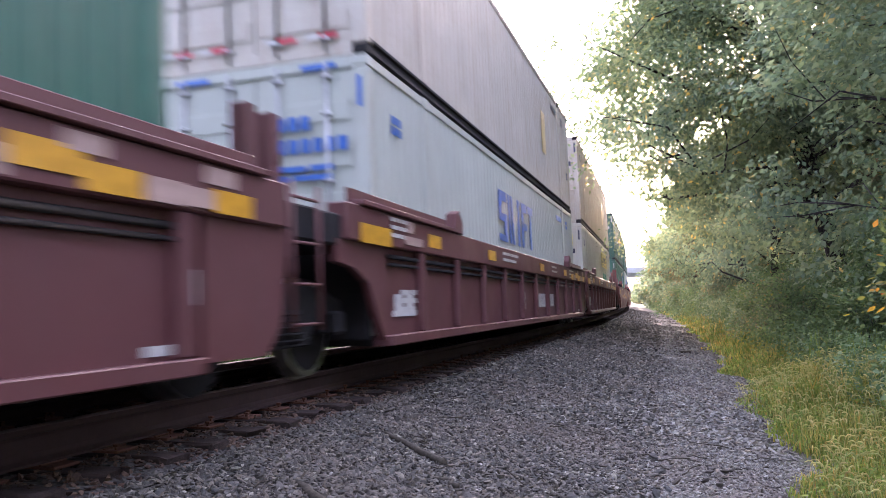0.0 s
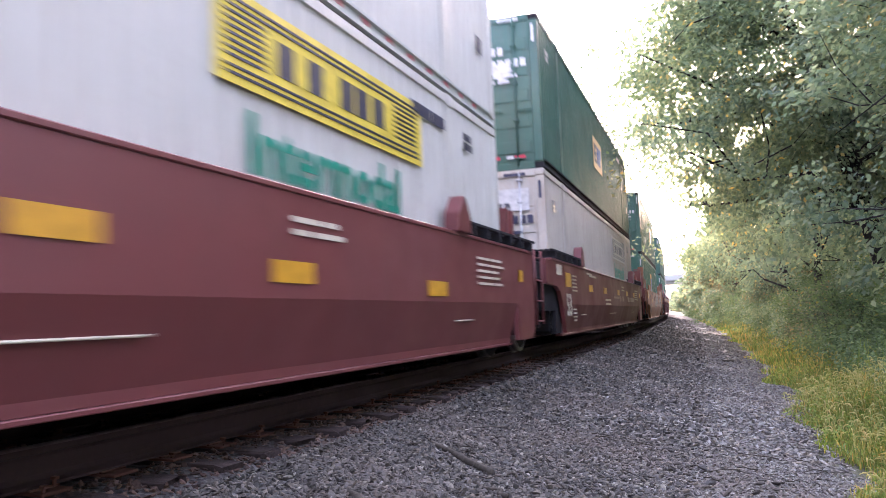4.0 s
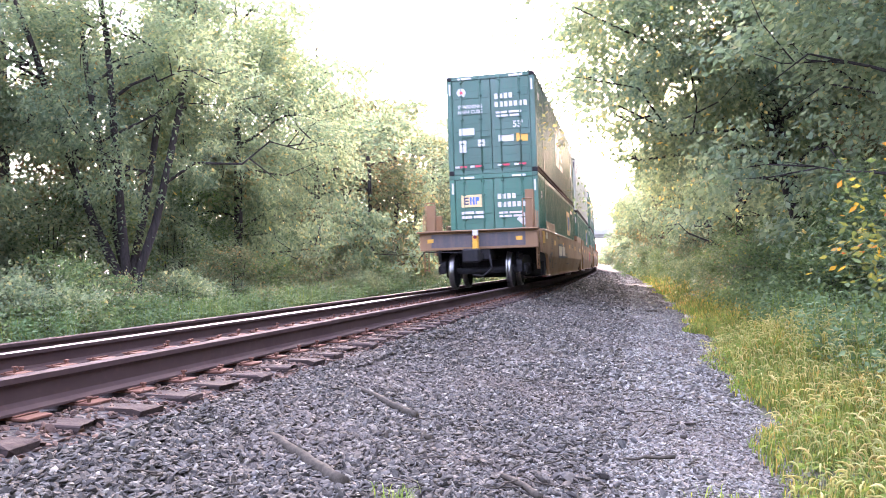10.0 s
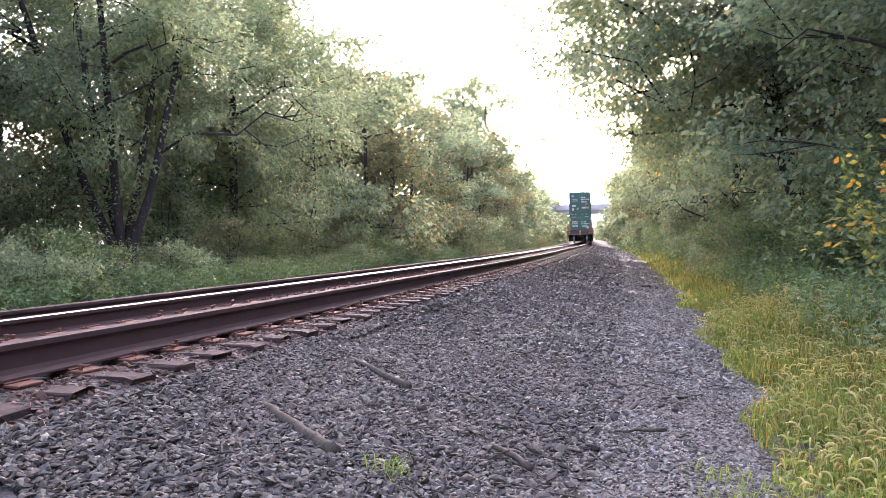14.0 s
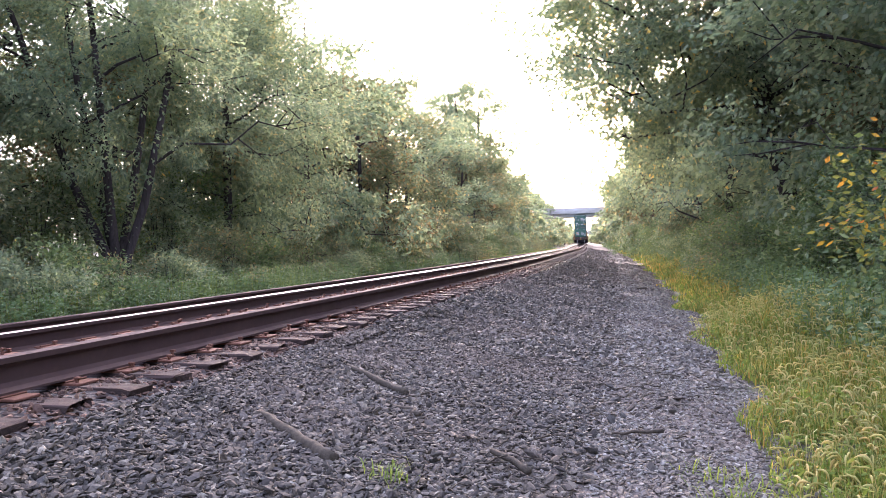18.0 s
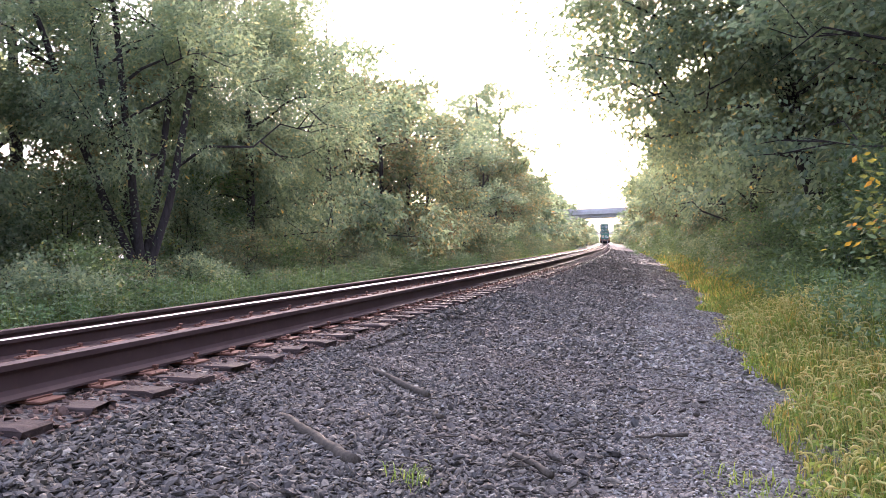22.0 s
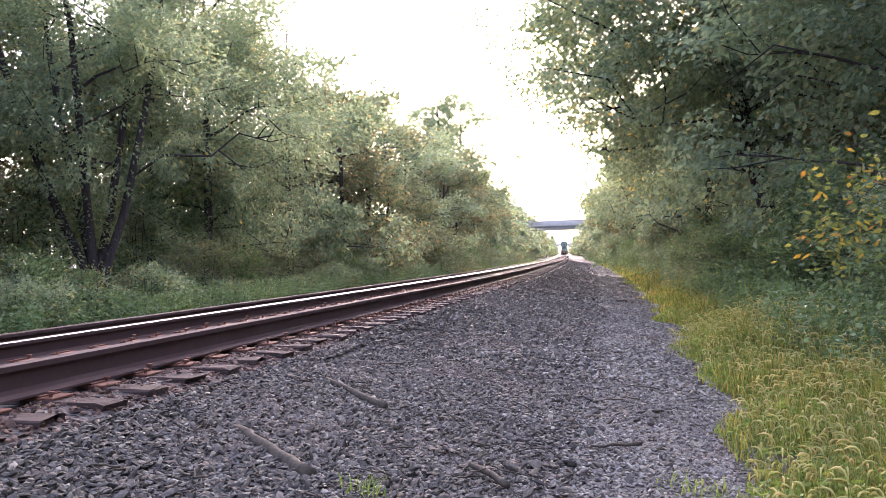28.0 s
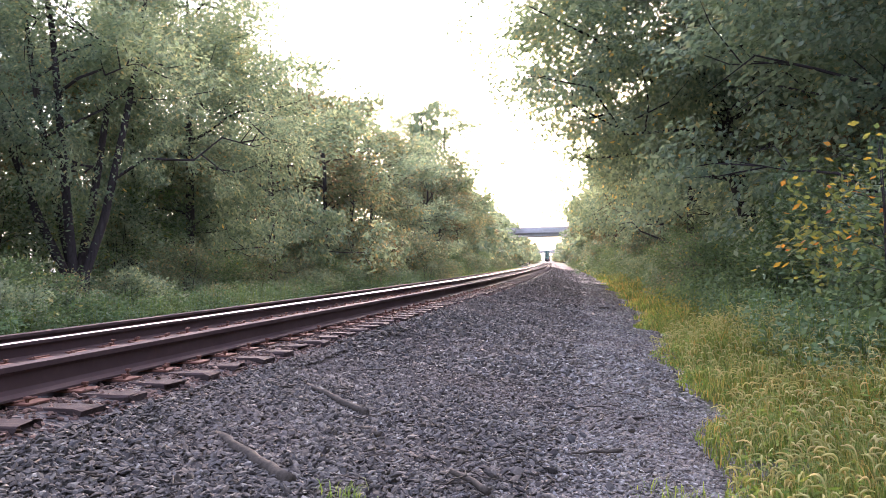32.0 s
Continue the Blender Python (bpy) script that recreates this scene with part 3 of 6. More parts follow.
def fallen_wood():
    branch("fallen_branch", "thick weathered broken branch lying on the ballast", wobbly((-2.48, 4.62, -0.45), (-1.75, 4.07, -0.57), 9, 0.016, 1), np.linspace(0.03, 0.043, 9))
    branch("fallen_branch", "thick crooked dry branch lying on the ballast", wobbly((-2.61, 6.45, -0.42), (-1.91, 5.9, -0.55), 9, 0.022, 2), np.linspace(0.02, 0.034, 9))
    branch("fallen_branch", "short crooked branch lying on the ballast", wobbly((-2.01, 5.6, -0.54), (-1.64, 5.36, -0.59), 7, 0.018, 3), np.linspace(0.016, 0.02, 7))
    branch("twig", "forked side shoot of dry wood on the ballast", wobbly((-2.1, 5.64, -0.53), (-1.81, 5.11, -0.57), 7, 0.02, 9), np.linspace(0.007, 0.011, 7))
    branch("twig", "thin curved bare twig on the ballast", wobbly((-1.75, 4.52, -0.57), (-1.58, 5.03, -0.6), 8, 0.02, 4), np.linspace(0.005, 0.008, 8))
    branch("fallen_branch", "short dark stick lying on the ballast", wobbly((-2.12, 7.27, -0.53), (-1.88, 6.81, -0.56), 6, 0.014, 5), np.linspace(0.012, 0.016, 6))
    branch("fallen_branch", "dark stick end lying on the gravel", wobbly((-1.03, 4.85, -0.69), (-0.75, 4.54, -0.72), 6, 0.014, 6), np.linspace(0.018, 0.023, 6))
    branch("twig", "thin straight dry twig on the ballast", wobbly((-2.53, 7.0, -0.45), (-2.24, 6.5, -0.51), 6, 0.016, 7), np.linspace(0.005, 0.009, 6))
    branch("twig", "pale stick end beside the sleepers", wobbly((-2.86, 3.06, -0.36), (-2.84, 3.5, -0.36), 6, 0.014, 10), np.linspace(0.012, 0.018, 6))
    branch("twig", "short dry twig on the gravel path", wobbly((-0.35, 5.75, -0.77), (0.0, 5.9, -0.78), 6, 0.015, 13), np.linspace(0.008, 0.016, 6))
    branch("fallen_branch", "dark log end at the edge of the path", wobbly((-0.6, 23.3, -0.8), (-0.3, 23.4, -0.8), 5, 0.01, 8), np.linspace(0.05, 0.04, 5))
    r = np.random.default_rng(77)
    for k in range(150):
        y, a = 3.4 + 7 * r.random() ** 1.3, r.uniform(1.5, 3.9) if k % 3 else r.uniform(3.2, 5.1)
        p = beside(y, a, float(lay(a)) + 0.035)
        q = p + np.array([r.normal(0, 0.15), r.normal(0, 0.15), r.uniform(-0.02, 0.02)])
        branch("twig", "thin dry twig lying on the ballast", wobbly(p, q, 5, 0.02, 100 + k), np.linspace(0.003, 0.007, 5))


# ---- plants ----
def leaf_quads(p, out, length, width, r, droop=0.35, loose=0.8):
    """Folded pointed leaves at places p, growing roughly along out."""
    n = len(p)
    a = out * 0.6 + r.normal(0, loose, (n, 3)) * [1, 1, 0.6] - [0, 0, droop]
    a /= np.linalg.norm(a, axis=1)[:, None] + 1e-9
    up = np.array([0, 0, 1.0]) + r.normal(0, 0.55, (n, 3))
    s = np.cross(a, up)
    s /= np.linalg.norm(s, axis=1)[:, None] + 1e-9
    length = length * r.uniform(0.6, 1.3, n)[:, None]
    width = width * r.uniform(0.7, 1.2, n)[:, None]
    v = np.stack([p, p + a * length * 0.45 + s * width * 0.5, p + a * length, p + a * length * 0.45 - s * width * 0.5], 1)
    return v.reshape(-1, 3), np.arange(4 * n).reshape(-1, 4)


def tree_arrays(seed, height, radius, bare, leaf=0.15, clumps=240, per=55, spread=0.5, limbs=13, trunk=0.16, open_top=False, lean=(0, 0), stems=1, fan=0.0, edge=None, fill=0, slim=0.55):
    """Wood (places, faces) and leaves (places, faces) of one tree that stands at the origin."""
    r = np.random.default_rng(seed)
    wood, tips = [], []

    def held(p, slack=0.0):
        """Pulls branches back behind a trimmed side of the crown."""
        if edge is None:
            return p
        n = np.array([edge[0], edge[1], 0.0])
        over = p @ n - edge[2] + 0.5 * np.clip(edge[3] - p[:, 2], 0, 2.8) + 1.4 * np.maximum(0, p[:, 2] - edge[3] - 0.6) + slack
        return p - np.maximum(0, over)[:, None] * n

    for s in range(stems):
        h = np.linspace(0, 1, 9)
        bend = np.cumsum(r.normal(0, 0.035 * height / 9, (9, 2)), 0) + np.outer(h**1.3, lean) + (np.outer(h, r.normal(0, 0.16 * radius, 2)) if stems > 1 else 0) + np.outer(np.maximum(0, h - 0.1) ** 0.75, [fan * math.cos(2.4 * s + 0.5), fan * math.sin(2.4 * s + 0.5)])
        stem = np.stack([bend[:, 0], bend[:, 1], h * height * 0.92], -1)
        stem[0, :2] = r.normal(0, 0.25, 2) if stems > 1 else (0, 0)
        stem[0, 2] = -0.3
        wood.append(tube(stem, trunk * (1.15 - h) ** 0.8 / stems**0.4 * (1 + 0.5 * (h < 0.03)), 8 if trunk > 0.05 else 4))
        nl = max(5, limbs // stems)
        for k in range(nl):
            f = bare * 0.8 + (0.95 - bare * 0.8) * (k + r.random()) / nl
            az = k * 2.4 + r.uniform(-0.5, 0.5) + s * 1.7
            start = np.array([np.interp(f, h, stem[:, i]) for i in range(3)])
            reach = radius * (1.02 - 0.75 * max(0, (f - 0.45) / 0.55) ** 1.6) * r.uniform(0.75, 1.1)
            out = np.array([math.cos(az), math.sin(az), 0])
            t = np.linspace(0, 1, 6)
            rise = reach * r.uniform(0.15, 0.55) * (1.4 if open_top else 1)
            limb = start + np.outer(t, out) * reach + np.stack([0 * t, 0 * t, rise * t**0.8 - 0.12 * reach * t**2], -1)
            limb[1:] += r.normal(0, 0.05 * reach, (5, 3))
            limb = held(limb, 0.5)
            wood.append(tube(limb, trunk * 0.3 * (1.12 - t) / stems**0.3, 5 if trunk > 0.05 else 3))
            for q in range(5):
                b = r.uniform(0.3, 1.0)
                p0 = np.array([np.interp(b, t, limb[:, i]) for i in range(3)])
                d = out * 0.6 + r.normal(0, 0.6, 3) + [0, 0, 0.25]
                p1 = p0 + d / np.linalg.norm(d) * reach * r.uniform(0.2, 0.42)
                p1 = held(p1[None], 0.2)[0]
                wood.append(tube(np.array([p0, (p0 + p1) / 2 + r.normal(0, 0.04 * reach, 3), p1]), [trunk * 0.1, trunk * 0.065, trunk * 0.02], 4 if trunk > 0.05 else 3))
                tips += [p0 * (1 - c) + p1 * c for c in (0.45, 0.8, 1.0)]
    tips = np.array(tips)
    c = tips[r.integers(0, len(tips), clumps)] + r.normal(0, 0.09 * radius, (clumps, 3))
    if fill:
        q = r.normal(0, 1, (fill, 3))
        q *= (r.random(fill) ** 0.33 / np.linalg.norm(q, axis=1))[:, None]
        clumps += fill
        c = np.concatenate([c, q * [radius * 0.85, radius * 0.85, height * 0.4] + [lean[0] * 0.6, lean[1] * 0.6, height * 0.62]])
    c[:, 2] = np.maximum(c[:, 2], height * bare * 0.75)
    c = held(c, r.exponential(0.32, clumps))
    mid = np.array([lean[0] * 0.5, lean[1] * 0.5, height * 0.55])
    size = spread * r.uniform(0.55, 1.25, clumps)
    ball = r.normal(0, 1, (clumps * per, 3))
    ball *= (1.9 * r.random(clumps * per) ** 0.45 / (np.linalg.norm(ball, axis=1) + 1e-9))[:, None]
    p = np.repeat(c, per, 0) + np.repeat(size, per)[:, None] * ball * [1, 1, 0.62]
    out = p - mid
    out /= np.linalg.norm(out, axis=1)[:, None] + 1e-9
    return joined(wood), leaf_quads(p, out, leaf, leaf * slim, r)


def tree(name, label, seed, place, mat, group="woodland trees", turn=0.0, **how):
    (wv, wf), (lv, lf) = tree_arrays(seed, **how)
    t = tagged(new(name), label, "tree" if "tree" in name else "shrub", group)
    t.matrix_basis = pose(*place, 0, 0, turn)
    link("trunk" if "tree" in name else "stem", raw_mesh("trunk", wv, wf, True), t, "", [BARK])
    link("crown" if "tree" in name else "foliage", raw_mesh("crown", lv, lf), t, "", [mat])
    return t


def on_ground(y, a):
    return tuple(float(c) for c in beside(y, a, float(lay(a)) - 0.05))


def stand(proto, y, a, turn, size=1.0):
    x, yy, z = on_ground(y, a)
    return copy_thing(proto, pose(x, yy, z, 0, 0, turn) @ Matrix.Diagonal((size, size, size * random.uniform(0.94, 1.06), 1)))


def woods():
    """Trees down both sides of the line."""
    # big near trees, each its own shape
    tree("tree", "broad many-stemmed tree with dark trunks and drooping green leaves", 1, on_ground(21.4, -11.0), LEAF_A, height=14.5, radius=4.6, bare=0.34, leaf=0.16, clumps=760, per=84, spread=0.42, limbs=26, trunk=0.26, stems=5, fan=3.2, fill=220, slim=0.42)
    tree("tree", "leafy green tree with dense hanging foliage", 2, on_ground(31.0, -12.4), LEAF_A, height=15.2, radius=5.4, bare=0.1, leaf=0.17, clumps=640, per=84, spread=0.48, limbs=18, trunk=0.2, fill=260, slim=0.45)
    tree("tree", "green tree with drooping feathery foliage", 3, on_ground(12.5, -15.5), LEAF_A, height=13.5, radius=5.4, bare=0.24, leaf=0.16, clumps=700, per=84, spread=0.45, limbs=17, trunk=0.2, stems=2, fill=260, slim=0.45)
    tree("tree", "tall spreading tree with dark shaded crown overhanging the path", 4, on_ground(30.5, 10.1), LEAF_C, height=20.0, radius=9.4, bare=0.28, leaf=0.18, clumps=1600, per=84, spread=0.52, limbs=34, trunk=0.34, stems=2, lean=(-4.4, -1.0), edge=(-0.9886, -0.1503, 12.1, 7.8), fill=1550, slim=0.6)
    tree("tree", "leafy tree with dark green foliage and a few yellow leaves", 5, on_ground(17.0, 12.0), LEAF_A, height=14.0, radius=6.0, bare=0.12, leaf=0.17, clumps=700, per=84, spread=0.48, limbs=20, trunk=0.22, fill=250, slim=0.62)
    tree("tree", "dense green tree beside the path", 6, on_ground(47.0, 10.0), LEAF_A, height=13.0, radius=5.6, bare=0.08, leaf=0.22, clumps=460, per=80, spread=0.52, limbs=16, trunk=0.22)
    # woodland of shared shapes
    a = tree("tree", "green woodland tree with a rounded uneven crown", 11, on_ground(39, -12), LEAF_A, height=14.8, radius=5.0, bare=0.08, leaf=0.27, clumps=230, per=56, spread=0.55, trunk=0.2)
    b = tree("tree", "yellow-green woodland tree with dense foliage", 12, on_ground(46.5, -11.5), LEAF_B, height=13.0, radius=4.6, bare=0.05, leaf=0.27, clumps=230, per=56, spread=0.55, trunk=0.18)
    c = tree("tree", "reddish-tinged woodland tree with thin foliage", 13, on_ground(50, -14.5), LEAF_RED, height=15.5, radius=4.6, bare=0.12, leaf=0.27, clumps=220, per=56, spread=0.5, trunk=0.2)
    d = tree("tree", "dark green woodland tree with deep shade below", 14, on_ground(33, -16), LEAF_C, height=15.0, radius=5.4, bare=0.06, leaf=0.27, clumps=230, per=56, spread=0.6, trunk=0.24)
    e = tree("tree", "tall sparse tree with an open crown and bare limbs showing", 15, on_ground(95, -12.3), LEAF_A, height=23.0, radius=7.0, bare=0.34, leaf=0.3, clumps=620, per=40, spread=0.62, limbs=40, trunk=0.22, open_top=True, stems=5, fill=200, fan=3.6)
    kinds = [a, b, d, a, b, c]
    fa = tree("tree", "distant green tree with a dense rounded crown", 21, on_ground(118, -11.5), LEAF_A, height=14.0, radius=5.0, bare=0.05, leaf=0.75, clumps=130, per=18, spread=0.7, limbs=8, trunk=0.2)
    fb = tree("tree", "distant yellow-green tree with a dense crown", 22, on_ground(124, -11.2), LEAF_B, height=12.5, radius=4.6, bare=0.05, leaf=0.75, clumps=130, per=18, spread=0.7, limbs=8, trunk=0.2)
    far_kinds = [fa, fb, fa]
    r = random.Random(3)
    for k, y in enumerate(np.arange(54, 190, 6.5)):
        stand(kinds[k % 6] if y < 105 else far_kinds[k % 3], y + r.uniform(-2, 2), -11.6 + r.uniform(-0.8, 0.8), r.uniform(0, 360), r.uniform(0.85, 1.02))
    for k, y in enumerate(np.arange(-4, 200, 8.5)):
        stand(kinds[(k * 5 + 2) % 6] if y < 55 else far_kinds[k % 3], y + r.uniform(-2, 2), -17.5 + r.uniform(-2, 1.5), r.uniform(0, 360), r.uniform(0.95, 1.12))
    for k, y in enumerate(np.arange(56, 190, 7.0)):
        stand(kinds[(k + 1) % 6] if y < 105 else far_kinds[k % 3], y + r.uniform(-2, 2), (9.2 if y < 75 else 8.6) + r.uniform(-0.4, 0.7), r.uniform(0, 360), r.uniform(0.88, 1.0))
    for k, y in enumerate(np.arange(8, 190, 9.0)):
        stand(kinds[(k * 5 + 1) % 6] if y < 40 else far_kinds[k % 3], y + r.uniform(-2, 2), 17.5 + r.uniform(-1.5, 2), r.uniform(0, 360), r.uniform(0.95, 1.12))
    for k, y in enumerate(np.arange(205, 420, 12.0)):
        for side in (-1, 1):
            stand(far_kinds[k % 3], y + r.uniform(-2, 2), side * 12 + r.uniform(-1, 2), r.uniform(0, 360), r.uniform(0.9, 1.0))
    stand(e, 103, -15.5, 140, 0.97)
    stand(d, 23, 16.5, 40, 1.18)
    stand(d, 39, 14.5, 200, 1.15)
    for k, (y, off) in enumerate(((36, 14.5), (46, 21.0), (55, 21.5), (64, 20.0), (28, 17.0), (34, 19.0), (42, 18.0), (50, 15.5), (58, 17.5), (66, 15.5))):
        stand(d if k % 2 else a, y, off, 70 * k, 1.35 + 0.04 * (k % 3))
    for k, y in enumerate(np.arange(-70, -8, 8.0)):
        stand(far_kinds[k % 3], y, -13.5 + r.uniform(-1.5, 1.0), r.uniform(0, 360), r.uniform(0.9, 1.0))
        stand(far_kinds[(k + 1) % 3], y + 3, 13.0 + r.uniform(-1.0, 1.5), r.uniform(0, 360), r.uniform(0.9, 1.0))
    # out-of-view trees beside the camera, added to hold sky light off the train
    for k, (y, off) in enumerate(((-7.5, 13.5), (-1.5, 14.5), (6.0, 15.0), (-4.0, 19.5), (2.0, 20.0))):
        stand((a, b, d)[k % 3], y, off, 50 * k, 1.0)
    for k, (y, off) in enumerate(((10.0, -21.0), (17.0, -20.0), (26.0, -20.0))):
        stand((d, a)[k % 2], y, off, 80 * k, 1.25)
    for k, y in enumerate(np.arange(430, 900, 26.0)):
        for side in (-1, 1):
            stand(far_kinds[k % 3], y + r.uniform(-4, 4), side * 9.5 + r.uniform(-1, 1), r.uniform(0, 360), r.uniform(0.85, 1.0))
    for k, y in enumerate(np.arange(-2, 70, 7.0)):
        stand(far_kinds[k % 3], y + r.uniform(-2, 2), -25 + r.uniform(-2, 2), r.uniform(0, 360), r.uniform(0.85, 1.0))


def shrubs():
    a = tree("shrub", "low green shrub with small leaves", 31, on_ground(14, -7.9), LEAF_A, "lineside shrubs", height=1.7, radius=1.1, bare=0.05, leaf=0.1, clumps=85, per=36, spread=0.19, limbs=10, trunk=0.02, stems=4)
    b = tree("shrub", "shrub with green leaves coloured dark for shade", 32, on_ground(22, 7.6), LEAF_SHADE, "lineside shrubs", height=1.9, radius=1.4, bare=0.05, leaf=0.11, clumps=95, per=38, spread=0.24, limbs=10, trunk=0.02, stems=4)
    c = tree("shrub", "bright green leafy shrub", 33, on_ground(26, 7.4), LEAF_B, "lineside shrubs", height=2.2, radius=1.5, bare=0.05, leaf=0.11, clumps=95, per=38, spread=0.24, limbs=10, trunk=0.02, stems=4)
    big = tree("shrub", "tall dark green thicket of small leaves", 34, on_ground(20, 10.0), LEAF_SHADE, "lineside shrubs", height=3.8, radius=2.1, bare=0.04, leaf=0.115, clumps=180, per=42, spread=0.3, limbs=14, trunk=0.04, stems=4)
    big2 = tree("shrub", "tall green thicket of small leaves", 35, on_ground(13, 10.3), LEAF_A, "lineside shrubs", height=3.6, radius=2.0, bare=0.04, leaf=0.115, clumps=180, per=42, spread=0.3, limbs=14, trunk=0.04, stems=4)
    r = random.Random(9)
    for k, y in enumerate(np.arange(8, 62, 1.5)):
        stand((a, b, a, c)[k % 4], y + r.uniform(-0.5, 0.5), -8.4 - 0.012 * y + r.uniform(-0.7, 0.5), r.uniform(0, 360), r.uniform(0.6, 1.1))
    for k, y in enumerate(np.arange(62, 190, 4)):
        stand((c, a, b)[k % 3], y, -8.4 + r.uniform(-0.5, 0.5), r.uniform(0, 360), r.uniform(1.1, 1.7))
    for k, y in enumerate(np.arange(11, 60, 1.5)):
        stand((b, b, b, a)[k % 4], y + r.uniform(-0.5, 0.5), (8.7 if y < 17 else 7.9) + r.uniform(-0.4, 0.8), r.uniform(0, 360), r.uniform(0.7, 1.2))
    for k, y in enumerate(np.arange(10, 56, 2.6)):
        stand((big2, big, big)[k % 3], y + r.uniform(-0.5, 0.5), 10.0 + r.uniform(-0.4, 0.8), r.uniform(0, 360), r.uniform(0.7, 1.05))
    for k, y in enumerate(np.arange(60, 190, 4)):
        stand((b, a, b)[k % 3], y, 7.2 + r.uniform(-0.5, 0.5), r.uniform(0, 360), r.uniform(1.1, 1.8))
    for k, y in enumerate(np.arange(4, 60, 3.2)):
        stand((big, big2)[k % 2], y + r.uniform(-1, 1), -14.5 + r.uniform(-1.5, 1.5), r.uniform(0, 360), r.uniform(1.0, 1.4))
        stand((big2, big)[k % 2], y + r.uniform(-1, 1), 13.5 + r.uniform(-1.5, 1.5), r.uniform(0, 360), r.uniform(1.0, 1.4))
    tree("shrub", "thin shrub with yellow, orange and green autumn leaves", 41, on_ground(9.4, 7.35), LEAF_D, "", height=3.1, radius=1.15, bare=0.6, leaf=0.105, clumps=55, per=12, spread=0.26, limbs=12, trunk=0.025, stems=3)


def blades(count, y, a, height, width, seed, mat_bend=0.5):
    """Grass blades: three-piece bent strips rising from the ground."""
    r = np.random.default_rng(seed)
    base = beside(y, a, lay(a) - 0.02)
    az = r.uniform(0, 2 * np.pi, count)
    d = np.stack([np.cos(az), np.sin(az), 0 * az], -1)
    s = np.stack([-np.sin(az), np.cos(az), 0 * az], -1) * (width * r.uniform(0.6, 1.3, count))[:, None] / 2
    h = (height * r.uniform(0.5, 1.15, count))[:, None]
    lean = (mat_bend * r.uniform(0.3, 1.2, count))[:, None]
    up = np.array([0, 0, 1.0])
    p1 = base + up * h * 0.5 + d * h * lean * 0.15
    p2 = base + up * h * 0.85 + d * h * lean * 0.5
    p3 = base + up * h * 0.9 + d * h * lean * 1.0
    v = np.stack([base - s, base + s, p1 - s, p1 + s, p2 - s * 0.7, p2 + s * 0.7, p3 - s * 0.08, p3 + s * 0.08], 1)
    q = np.array([[0, 1, 3, 2], [2, 3, 5, 4], [4, 5, 7, 6]])
    f = q[None] + (np.arange(count) * 8)[:, None, None]
    return v.reshape(-1, 3), f.reshape(-1, 4)


def verge_edge(y):
    return 5.15 + 0.18 * np.sin(y * 0.9) + 0.12 * np.sin(y * 2.3 + 1)


